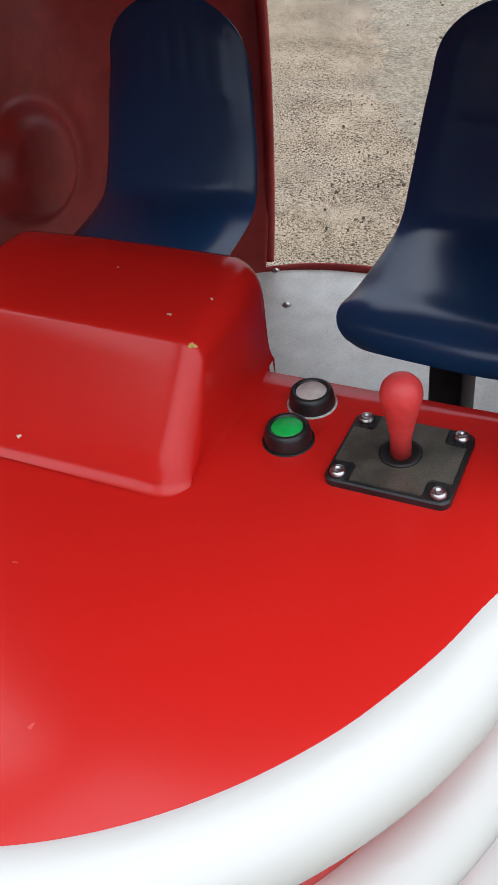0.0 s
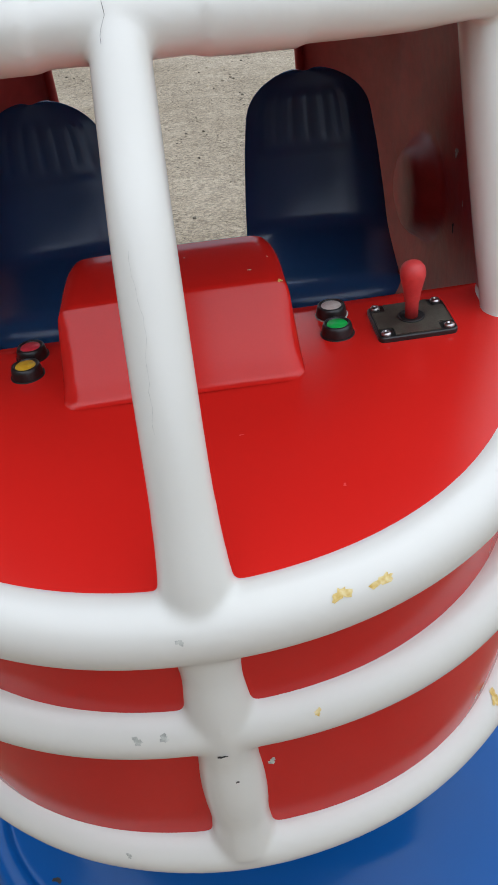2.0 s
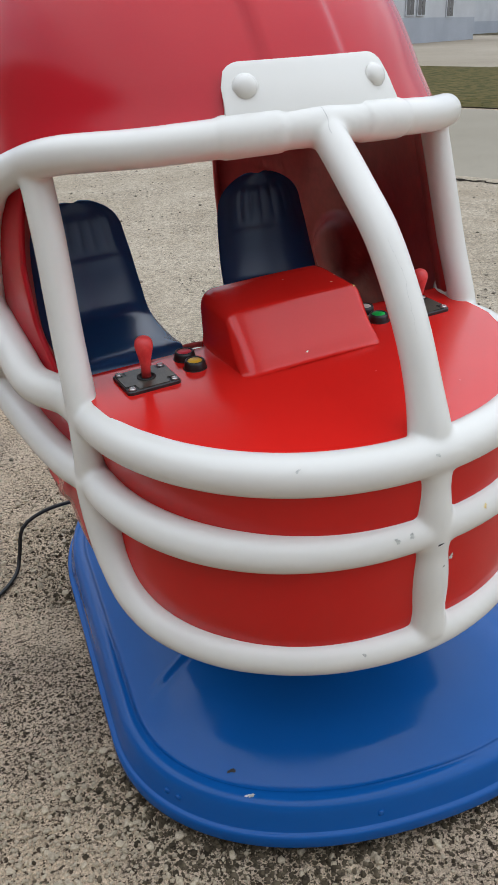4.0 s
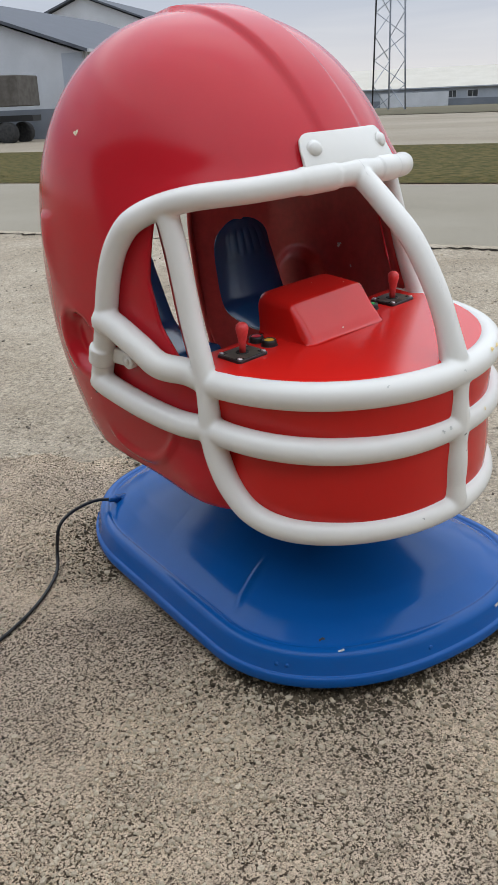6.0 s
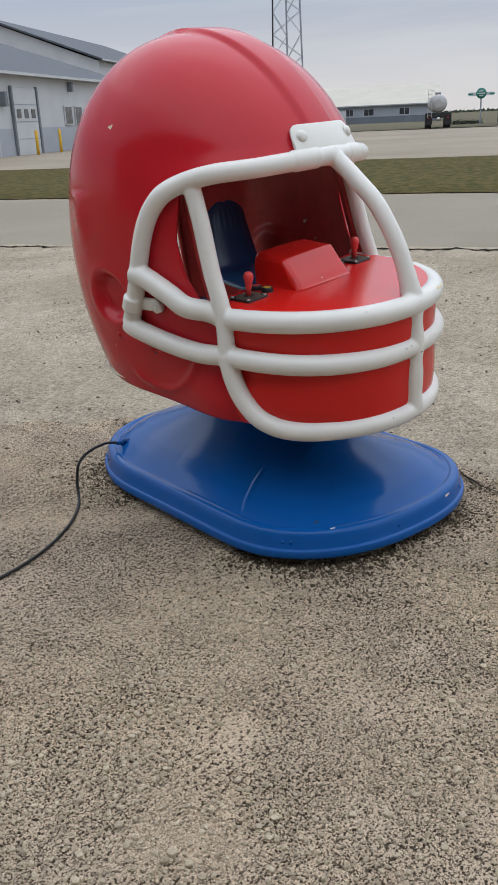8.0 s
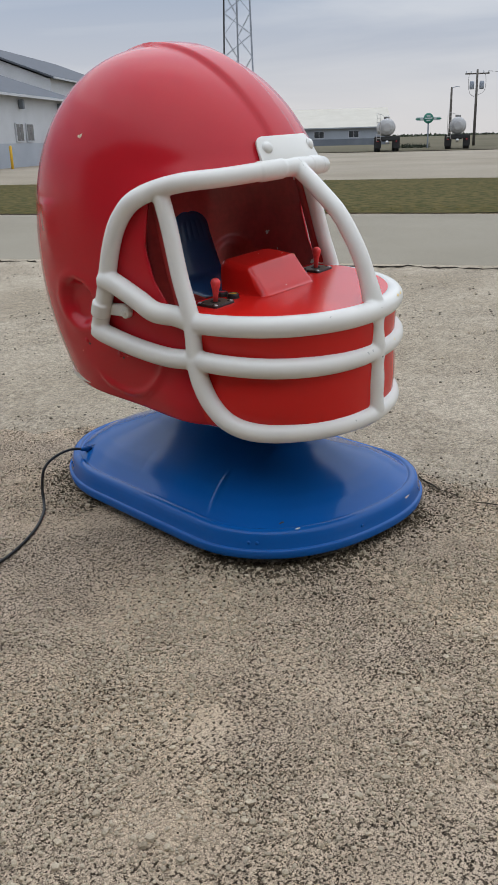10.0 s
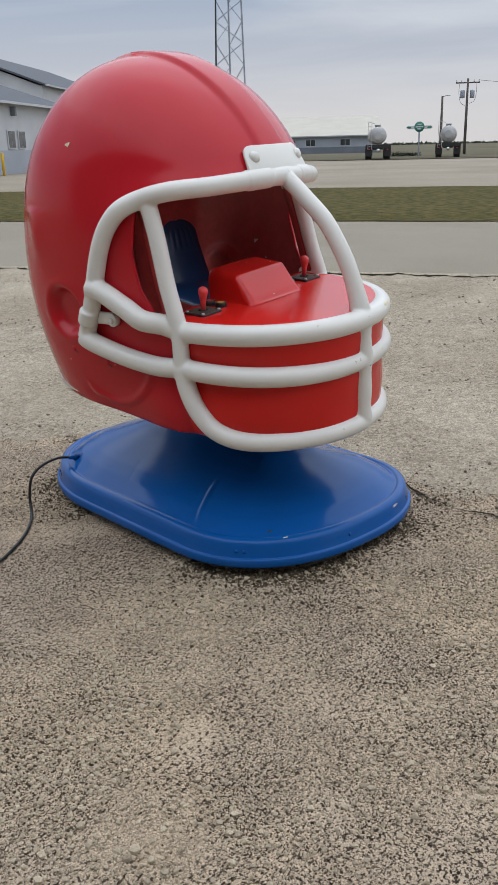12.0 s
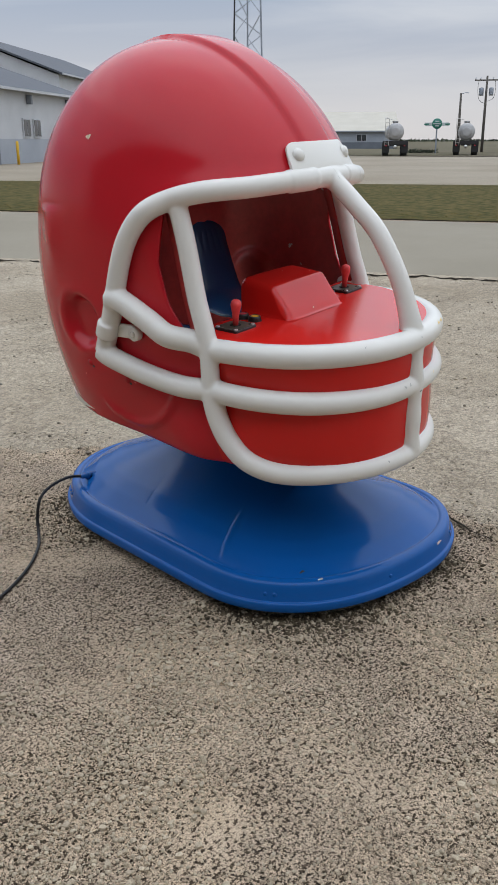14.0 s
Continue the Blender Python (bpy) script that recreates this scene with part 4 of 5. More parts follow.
def build_seat(cx, turn, up):
    prof = [(0.600, 0.202), (0.5985, 0.192), (0.594, 0.168), (0.588, 0.135), (0.580, 0.095), (0.571, 0.055), (0.562, 0.015), (0.551, -0.022), (0.541, -0.046), (0.526, -0.060), (0.495, -0.070), (0.445, -0.080), (0.400, -0.087), (0.360, -0.090), (0.335, -0.098), (0.322, -0.112), (0.318, -0.130)]
    path = smooth_path([(0, y, z) for y, z in prof], 0.006)
    path = [path[0].lerp(path[2], (k / 9) ** 2) for k in range(9)] + path[2:]
    total = sum((b - a).length for a, b in zip(path, path[1:]))
    bm = bmesh.new()
    g, run, nx = [], 0.0, 44
    for k, q in enumerate(path):
        if k:
            run += (q - path[k - 1]).length
        t = run / total
        half = lerp_table(((0, 0.101), (0.14, 0.110), (0.25, 0.118), (0.42, 0.126), (0.56, 0.130), (0.8, 0.131), (1.0, 0.131)), t)
        if t < 0.15:
            half *= max(0.16, (1 - (1 - t / 0.15) ** 2.3) ** (1 / 2.3))
        if t > 0.84:
            half *= 1 - 0.30 * (1 - math.sqrt(max(0.0, 1 - ((t - 0.84) / 0.16) ** 2)))
        tan = (path[min(k + 1, len(path) - 1)] - path[max(k - 1, 0)]).normalized()
        nor = tan.cross(Vector((1, 0, 0)))
        row = []
        for i in range(nx + 1):
            u = -1 + 2 * i / nx
            dish = 0.006 * abs(u) ** 2.4 + 0.016 * abs(u) ** 4.5 * smoothstep(0, 0.2, t) * (1 - 0.55 * smoothstep(0.75, 1, t))
            rib = 0.0
            if 0.05 < t < 0.27 and abs(u) < 0.80:  # sunken headrest panel with upright ribs and a ledge below
                w = smoothstep(0.05, 0.09, t) * (1 - smoothstep(0.245, 0.265, t)) * (1 - smoothstep(0.72, 0.80, abs(u)))
                rib = w * (-0.0022 + 0.0012 * max(0.0, math.cos(u * 24)) * (1 - smoothstep(0.20, 0.24, t)))
            row.append(bm.verts.new(q + Vector((u * half, 0, 0)) + nor * (dish + rib) * SEAT_SIGN))
        g.append(row)
    for a, b in zip(g, g[1:]):
        for i in range(nx):
            bm.faces.new((a[i], a[i + 1], b[i + 1], b[i]))
    bmesh.ops.recalc_face_normals(bm, faces=bm.faces)
    seat = part("seat", bm, NAVY, root, "glossy navy blue moulded bucket seat with ribbed headrest", HELM @ Matrix.Translation((cx, 0.45, up)) @ Matrix.Rotation(radians(turn), 4, "Z") @ Matrix.Translation((0, -0.45, 0)))
    s = seat.modifiers.new("thick", "SOLIDIFY")
    s.thickness, s.offset = 0.010, 0.0
    b = seat.modifiers.new("soft", "BEVEL")
    b.width, b.segments, b.angle_limit = 0.004, 2, radians(50)
    part("pedestal", box(0, 0.42, -0.205 - up / 2, 0.045, 0.06, 0.222 + up, 0.004), BLACK, seat)
    part("foot_plate", box(0, 0.42, -0.309 - up, 0.13, 0.13, 0.008, 0.002), BLACK, seat)
    return seat


SEAT_SIGN = -1
for cx, turn, up in ((-0.220, 0.0, 0.013), (0.247, -6.0, 0.008)):
    build_seat(cx, turn, up)


# two moulded bumps on the cheek, each with a small hole beside it
skin = BVHTree.FromPolygons([v.co for v in shell.data.vertices], [p.vertices[:] for p in shell.data.polygons])
for y, z in ((0.520, -0.165), (0.342, -0.200)):
    o, nor, _, _ = skin.find_nearest(Vector((-0.6, y, z)))
    if nor.x > 0:
        nor = -nor
    turned = nor.to_track_quat("Z", "Y").to_matrix().to_4x4()
    part("bump", lathe([(0.0125, -0.004), (0.011, 0.0), (0.0085, 0.0026), (0.005, 0.0045), (0, 0.0052)], 20, Matrix.Translation(o) @ turned), FADED, shell)
    o, _, _, _ = skin.find_nearest(o + Vector((0, -0.014, -0.012)))
    part("hole", lathe([(0.0042, -0.004), (0.0042, 0.0012), (0, 0.0010)], 14, Matrix.Translation(o) @ turned), DARK, shell)


# the blue base
def base_outline(ins, ang):
    """The base's outline, straight sides and rounded ends, moved inwards by ins."""
    c, s = math.cos(ang), math.sin(ang)
    p = 2 / (2.08 if s > 0 else 2.28)
    x = (0.542 - ins) * math.copysign(abs(c) ** p, c)
    y = 0.33 + (0.598 - ins) * abs(s) ** p if s > 0 else -0.285 - (0.431 - ins) * abs(s) ** p
    return x, y


def build_base():
    rows = [(0.150, 0.002), (0.140, 0.030), (0.016, 0.032), (0.003, 0.034), (-0.001, 0.037), (-0.003, 0.042), (-0.003, 0.063), (-0.001, 0.068), (0.003, 0.0705), (0.007, 0.0712), (0.0075, 0.0725), (0.012, 0.096), (0.0165, 0.117), (0.020, 0.127), (0.026, 0.1335), (0.034, 0.1368), (0.043, 0.1378), (0.048, 0.1372), (0.0515, 0.1352), (0.054, 0.1328), (0.057, 0.1322), (0.060, 0.1332), (0.080, 0.1455), (0.12, 0.170), (0.18, 0.197), (0.24, 0.216), (0.305, 0.238), (0.36, 0.258), (0.40, 0.276), (0.43, 0.298)]
    fine = []
    for (i0, z0), (i1, z1) in zip(rows, rows[1:]):
        steps = max(1, int(math.ceil((i1 - i0) / 0.009))) if 0.06 <= i0 < 0.139 and z0 > 0.1 or 0.139 < i0 and i1 < 0.31 and z0 > 0.1 else 1
        fine += [(i0 + (i1 - i0) * k / steps, z0 + (z1 - z0) * k / steps) for k in range(steps)]
    fine.append(rows[-1])
    bm = bmesh.new()
    m, m2 = 220, 120  # steps round each end and along each side
    n = 2 * (m - 1) + 2 * (m2 + 1)
    rings = []
    for ins, z in fine:
        ring = []
        loop = [base_outline(ins, math.pi * k / m) for k in range(1, m)]
        loop += [(ins - 0.542, 0.33 - 0.615 * k / m2) for k in range(m2 + 1)]
        loop += [base_outline(ins, math.pi * (1 + k / m)) for k in range(1, m)]
        loop += [(0.542 - ins, -0.285 + 0.615 * k / m2) for k in range(m2 + 1)]
        for x, y in loop:
            zz = z
            if ins < 0.13 and z < 0.13:  # the lip lifts clear of the ground towards the front
                zz += 0.008 * smoothstep(-0.15, -0.60, y) * (0.13 - z) / 0.10
            if ins > 0.06 and z > 0.13 and x < 0.0:  # two folds in the skin
                w = smoothstep(0.07, 0.12, ins) * (1 - smoothstep(0.20, 0.29, ins))
                zz += w * (0.0065 * math.exp(-((y + 0.051 - 0.5175 * x) / 0.009) ** 2) - 0.003 * math.exp(-((y + 0.069 - 0.5175 * x) / 0.010) ** 2) - 0.0008 * math.exp(-((y - 0.389 - 0.512 * x) / 0.007) ** 2))
            ring.append(bm.verts.new((x, y, zz)))
        rings.append(ring)
    for q, r in zip(rings, rings[1:]):
        for k in range(n):
            bm.faces.new((q[k], q[(k + 1) % n], r[(k + 1) % n], r[k]))
    bm.faces.new(rings[-1])
    bm.faces.new(rings[0][::-1])
    bmesh.ops.recalc_face_normals(bm, faces=bm.faces)
    ob = part("base", bm, BLUE, root, "glossy blue fibreglass base with a raised rim, resting on gravel", TO_ROOT @ Matrix.Translation((0.197, 0.122, 0)) @ Matrix.Rotation(radians(-12.5), 4, "Z"))
    for ang in (97, 149, 153, 209, 213, 262, 305, 20, 50):
        x, y = base_outline(0.0125, radians(ang))
        x2, y2 = base_outline(0.0125, radians(ang + 0.5))
        nv = Vector((y2 - y, x - x2, 0.0)).normalized()
        part("rivet", lathe([(0.007, -0.002), (0.0065, 0.002), (0.004, 0.0035), (0, 0.004)], 12, Matrix.Translation((x, y, 0.098)) @ nv.to_track_quat("Z", "Y").to_matrix().to_4x4()), BLUE, ob)
    part("socket", lathe([(0.0135, -0.03), (0.0135, 0.004), (0.0155, 0.005), (0.0155, 0.014), (0.010, 0.016), (0.009, 0.034), (0.006, 0.04)], 16, Matrix.Translation((-0.394, 0.596, 0.158)) @ Matrix.Rotation(radians(-84), 4, "Y")), BLUE, ob)
    part("socket_block", box(-0.372, 0.596, 0.145, 0.034, 0.040, 0.040, 0.006), BLUE, ob)
    # unseen support, added; black so that the shaded space below the helmet stays dark
    part("rocker_post", lathe([(0.085, 0.295), (0.085, 0.305), (0.078, 0.309), (0.052, 0.311), (0.050, 0.317), (0.050, 0.58), (0, 0.58)], 32, Matrix.Translation((0, 0.15, 0))), BLACK, ob, "assumed post that carries the helmet, black to match the shade there")
    for x, y in ((-0.38, -0.3), (0.38, -0.3), (-0.38, 0.5), (0.38, 0.5)):
        part("foot", box(x, y, 0.015, 0.08, 0.08, 0.03, 0.004), RUBBER, ob, smooth=False)
    return ob


base = build_base()

# power cable on the gravel
cable = part("power_cable", tube([(-0.091, 0.799, 0.163), (-0.155, 0.807, 0.177), (-0.25, 0.805, 0.172), (-0.315, 0.80, 0.14), (-0.335, 0.80, 0.06), (-0.36, 0.77, 0.014), (-0.43, 0.70, 0.008), (-0.55, 0.615, 0.008), (-0.70, 0.545, 0.008), (-0.83, 0.51, 0.008), (-0.98, 0.50, 0.008), (-1.15, 0.53, 0.008), (-1.4, 0.60, 0.008), (-1.8, 0.66, 0.008), (-2.4, 0.95, 0.008), (-3.2, 1.6, 0.008)], 0.0058, sides=10, step=0.02), RUBBER, None, "black rubber power cable lying on gravel")
tagged(cable, category="cable")


# ---- the far side of the road ----
def at(o, s, z=0.0):
    q = ACROSS * o + ALONG * s
    return Vector((q.x, q.y, rest_z(q.x, q.y) + z))


def frame_at(p, deg):
    return Matrix.Translation(p) @ Matrix.Rotation(radians(deg), 4, "Z")


def build_hall(m, length, depth, wall, ridge, label, mats, openings, name="metal_building", band=1.2):
    """A metal hall: long wall along local x at y = 0, ridge along x."""
    b = thing(name, label, "building", m)
    lo, hi = mats[0], mats[1]
    t = 0.25
    part("wall", box(length / 2, t / 2, band + (wall - band) / 2, length, t, wall - band), hi, b, smooth=False)
    part("wainscot", box(length / 2, t / 2 - 0.03, band / 2, length, t, band), lo, b, smooth=False)
    part("wall", box(length / 2, depth - t / 2, wall / 2, length, t, wall), hi, b, smooth=False)
    for x in (t / 2, length - t / 2):
        v = [(x - t / 2, t, 0), (x + t / 2, t, 0), (x + t / 2, depth - t, 0), (x - t / 2, depth - t, 0), (x - t / 2, t, wall), (x + t / 2, t, wall), (x + t / 2, depth - t, wall), (x - t / 2, depth - t, wall), (x - t / 2, depth / 2, ridge - 0.1), (x + t / 2, depth / 2, ridge - 0.1)]
        part("gable_wall", from_lists(v, [(0, 4, 8, 7, 3), (1, 2, 6, 9, 5), (0, 1, 5, 4), (2, 3, 7, 6), (4, 5, 9, 8), (7, 8, 9, 6), (0, 3, 2, 1)]), hi, b, smooth=False)
    o = 0.5
    v = [(-o, -o, wall - 0.08), (length + o, -o, wall - 0.08), (length + o, depth / 2, ridge), (-o, depth / 2, ridge), (-o, depth + o, wall - 0.08), (length + o, depth + o, wall - 0.08)]
    v += [(x, y, z + 0.18) for x, y, z in v]
    part("roof", from_lists(v, [(0, 1, 2, 3), (3, 2, 5, 4), (6, 9, 8, 7), (9, 10, 11, 8), (0, 6, 7, 1), (4, 5, 11, 10), (0, 3, 9, 6), (3, 4, 10, 9), (1, 7, 8, 2), (2, 8, 11, 5)]), mats[2], b, smooth=False)
    part("gutter", box(length / 2, -o - 0.06, wall, length + 2 * o, 0.14, 0.16), mats[1], b, smooth=False)
    for kind, x, z, w, h in openings:
        if kind == "window":
            f = part("window", box(x, -0.06, z, w + 0.12, 0.08, h + 0.12), SIDING, b, smooth=False)
            part("pane", box(x - w / 4, -0.105, z, w / 2 - 0.06, 0.02, h - 0.04), GLASSD, f, smooth=False)
            part("pane", box(x + w / 4, -0.105, z, w / 2 - 0.06, 0.02, h - 0.04), GLASSD, f, smooth=False)
        elif kind == "garage":
            f = part("garage_door", box(x, -0.05, h / 2, w, 0.06, h), PALEGREY, b, smooth=False)
            for k in range(4):
                part("door_panel", box(x, -0.09, h * (k + 0.5) / 4, w - 0.1, 0.03, h / 4 - 0.06), SIDING, f, smooth=False)
            for k in (-1, 0, 1):
                part("pane", box(x + k * w * 0.3, -0.12, h * 0.62, w * 0.16, 0.03, 0.5), GLASSD, f, smooth=False)
            for k in (-1, 1):
                part("jamb", box(x + k * (w / 2 + 0.1), -0.1, h / 2, 0.2, 0.16, h + 0.1), GREYSIDE, f, smooth=False)
        elif kind == "door":
            f = part("door", box(x, -0.07, h / 2, w, 0.08, h), SIDING, b, smooth=False)
            part("door_handle", box(x + w * 0.4, -0.13, 1.0, 0.08, 0.06, 0.2), GREYSIDE, f, smooth=False)
        elif kind == "pipe":
            part("downpipe", box(x, -0.14, wall / 2, 0.12, 0.12, wall), SIDING, b, smooth=False)
        elif kind == "panel":
            part("wall_panel", box(x, -0.04, wall / 2, w, 0.04, wall - 0.1), PALEGREY, b, smooth=False)
        elif kind == "lamp":
            part("wall_lamp", box(x, -0.2, z, w, 0.35, h, 0.03), GREYSIDE, b, smooth=False)
        elif kind == "bollard":
            part("bollard", lathe([(0.09, 0), (0.09, h), (0.05, h + 0.06), (0, h + 0.08)], 12, Matrix.Translation((x, -1.2, 0))), CAPY, b)
    return b


p0 = Vector((30.0, 41.0, -0.02))
near_hall = build_hall(frame_at(p0, 26.6), 24, 21, 4.6, 8.1, "low white metal building with charcoal roof and a garage door", (PALEGREY, SIDING, ROOFGREY),
           [("garage", 4.4, 0, 3.4, 3.9), ("window", 11.3, 2.3, 1.2, 1.1), ("window", 13.2, 2.3, 1.2, 1.1), ("window", 18.5, 2.2, 1.2, 1.1), ("pipe", 0.15, 0, 0, 0), ("lamp", 11.8, 4.1, 0.3, 0.6), ("lamp", 19.6, 4.1, 0.3, 0.6), ("lamp", 1.4, 3.2, 0.35, 0.8), ("bollard", 3.0, 0, 0, 1.4), ("bollard", 6.6, 0, 0, 1.4)], band=1.6)
# its gable end: a pale corner panel, a door, a dark lower band
part("wainscot", box(-0.04, 11.1, 0.85, 0.06, 19.6, 1.7), GREYSIDE, near_hall, smooth=False)
part("wall_panel", box(-0.03, 0.70, 2.3, 0.04, 1.3, 4.5), PALEGREY, near_hall, smooth=False)
gable_door = part("door", box(-0.08, 0.80, 1.4, 0.08, 1.15, 2.5), SIDING, near_hall, smooth=False)
part("door_handle", box(-0.16, 0.36, 1.35, 0.08, 0.08, 0.25), RUBBER, gable_door, smooth=False)
p1 = Vector((60.5, 63.8, 0.0))
build_hall(frame_at(p1, 29), 40, 23, 7.45, 11.8, "tall pale metal building with charcoal roof behind a lower one", (PALEGREY, SIDING, ROOFGREY), [])
p2 = Vector((114.0, 101.3, 0.05))
build_hall(frame_at(p2, -60.9), 43, 30, 2.75, 6.0, "long low grey office building with dark lower wall and tan roof", (GREYSIDE, PALEGREY, ROOFTAN),
           [("window", 22.8, 1.75, 1.5, 1.0), ("window", 28.4, 1.75, 1.2, 1.0), ("window", 31.5, 1.75, 1.6, 1.0), ("window", 37.2, 1.75, 1.6, 1.0), ("window", 42.1, 2.2, 0.9, 0.5)], band=1.05)


def build_fence(p, deg, n):
    f = thing("board_fence", "white board fence beside the office building", "fence", frame_at(p, deg))
    for k in range(n):
        part("board", box(k * 1.5 + 0.75, 0, 1.09, 1.47, 0.06, 2.14), SIDING, f, smooth=False)
    for k in range(n + 1):
        part("post", box(k * 1.5, 0.07, 1.1, 0.1, 0.08, 2.2), SIDING, f, smooth=False)


build_fence(Vector((120.0, 84.8, 0.05)), -58, 7)


def build_tanker(p, deg, label):
    """Tank trailer seen from behind; local y points forward."""
    t = thing("tank_trailer", label, "trailer", frame_at(p, deg), group="parked tank trailers")
    m = Matrix.Translation((0, 0, 2.15)) @ Matrix.Rotation(radians(-90), 4, "X")
    tank = part("tank", lathe([(0, -0.28), (0.28, -0.25), (0.56, -0.15), (0.73, 0.0), (0.76, 0.1), (0.76, 7.5), (0.56, 7.75), (0, 7.9)], 40, m), TANKW, t, "dusty white steel tank")
    part("band", lathe([(0.772, 0.4), (0.782, 0.4), (0.782, 0.5), (0.772, 0.5)], 32, m), STEEL, tank)
    part("manhole", lathe([(0.25, 0), (0.25, 0.18), (0.28, 0.18), (0.28, 0.24), (0, 0.26)], 20, Matrix.Translation((0, 1.6, 2.88))), TANKW, tank)
    part("rear_hatch", lathe([(0.42, 0), (0.42, 0.05), (0.36, 0.07), (0, 0.08)], 24, Matrix.Translation((0, -0.2, 2.15)) @ Matrix.Rotation(radians(90), 4, "X")), TANKW, tank)
    part("frame", box(0, 3.6, 1.05, 0.9, 7.4, 0.25), RUBBER, t, smooth=False)
    part("bumper", box(0, -0.25, 1.2, 2.3, 0.15, 0.34, 0.02), RUBBER, t, smooth=False)
    for x in (-0.85, 0.85):
        part("mudflap", box(x, -0.05, 0.80, 0.66, 0.03, 0.9), RUBBER, t, smooth=False)
        part("tail_lamp", box(x, -0.34, 0.95, 0.12, 0.03, 0.07), CAPR, t, smooth=False)
        for y in (0.7, 1.9):
            wm = Matrix.Translation((x, y, 0.52)) @ Matrix.Rotation(radians(90), 4, "Y")
            wheel = part("wheel", lathe([(0.3, -0.28), (0.48, -0.28), (0.52, -0.22), (0.52, 0.22), (0.48, 0.28), (0.3, 0.28)], 28, wm), TYRE, t)
            part("rim", lathe([(0.3, -0.2), (0.3, 0.2)], 20, wm), STEEL, wheel)
    for x in (-0.95, -0.62):
        part("ladder_rail", box(x, -0.32, 2.1, 0.04, 0.04, 2.3), STEEL, t, smooth=False)
    for k in range(6):
        part("ladder_rung", box(-0.785, -0.32, 1.2 + 0.35 * k, 0.33, 0.03, 0.03), STEEL, t, smooth=False)
    part("hand_rail", tube([(-0.95, -0.32, 3.2), (-0.95, 0.3, 3.35), (-0.6, 0.5, 3.3), (-0.3, 1.2, 3.2)], 0.025, sides=8, step=0.1), STEEL, t)
    part("valve", lathe([(0.12, 0), (0.12, 0.3), (0.16, 0.3), (0.16, 0.36), (0, 0.36)], 16, Matrix.Translation((0, -0.1, 0.85)) @ Matrix.Rotation(radians(90), 4, "X")), STEEL, t)


def gp(x, y):
    return Vector((x, y, rest_z(x, y)))


build_tanker(gp(74.6, 35.2), -62, "dusty white tank trailer parked on gravel")
build_tanker(gp(80.0, 30.5), -68, "dusty white tank trailer parked beside another")


def build_pole(p, h, arms, label):
    t = thing("utility_pole", label, "pole", Matrix.Translation(p) @ Matrix.Rotation(radians(-68), 4, "Z"))
    part("post", lathe([(0.17, 0), (0.15, h * 0.5), (0.11, h), (0, h)], 12), WOOD, t)
    if arms:
        part("crossarm", box(0, 0.12, h - 0.45, 2.7, 0.12, 0.14), WOOD, t, smooth=False)
        for x in (-1.25, -0.7, 0.7, 1.25):
            part("insulator", lathe([(0.05, 0), (0.07, 0.08), (0.04, 0.16), (0.06, 0.22), (0, 0.28)], 10, Matrix.Translation((x, 0.12, h - 0.38))), SIDING, t)
        for x in (-0.55, 0.55):
            part("transformer", lathe([(0.24, 0), (0.26, 0.05), (0.26, 0.75), (0.2, 0.85), (0, 0.88)], 16, Matrix.Translation((x, 0, h - 2.1))), GALV, t)
        part("drop_wire", tube([(-0.9, 0.1, h - 0.4), (-0.95, 0.05, h - 1.6), (-0.7, 0, h - 2.6), (-0.2, 0, h - 2.9)], 0.02, sides=6, step=0.2), RUBBER, t)
        part("drop_wire", tube([(0.9, 0.1, h - 0.4), (1.0, 0.05, h - 1.5), (0.8, 0, h - 2.4), (0.2, 0, h - 2.7)], 0.02, sides=6, step=0.2), RUBBER, t)
        part("service_wire", tube([(1.2, 0.1, h - 0.2), (14, 0, h - 1.5), (40, 0, h + 1.0)], 0.02, sides=6, step=1.0), RUBBER, t)
    else:
        part("lamp_arm", tube([(0, 0, h - 0.1), (0.5, 0, h + 0.05), (0.9, 0, h)], 0.04, sides=8, step=0.1), GALV, t)


build_pole(gp(100.5, 36.5), 8.3, True, "weathered wooden utility pole with crossarm and two transformers")
build_pole(gp(99.5, 39.1), 6.5, False, "plain slender pole with a short lamp arm")


def build_sign(p):
    t = thing("roadside_sign", "round green sign with pale side boards on a post", "sign", Matrix.Translation(p) @ Matrix.Rotation(radians(-67), 4, "Z"))
    part("post", box(0, 0, 1.4, 0.16, 0.16, 2.8), GALV, t, smooth=False)
    part("sign_board", box(0, -0.02, 3.0, 2.5, 0.12, 0.34, 0.02), SIGNP, t, smooth=False)
    d = part("sign_disc", lathe([(0.50, 0), (0.53, 0.03), (0.53, 0.16), (0.50, 0.2), (0, 0.2)], 36, Matrix.Translation((0, 0.06, 3.05)) @ Matrix.Rotation(radians(90), 4, "X")), SIGNG, t)
    for x, z, w in ((0.0, 3.05, 0.8), (0, 3.28, 0.4), (0, 2.84, 0.4)):
        part("lettering_bar", box(x, -0.15, z, w, 0.02, 0.12), SIGNP, d, smooth=False)
    for x in (-1.1, 1.1):
        part("lettering_bar", box(x, -0.09, 3.0, 0.5, 0.02, 0.14), SIGNG, t, smooth=False)


build_sign(gp(89.4, 37.5))


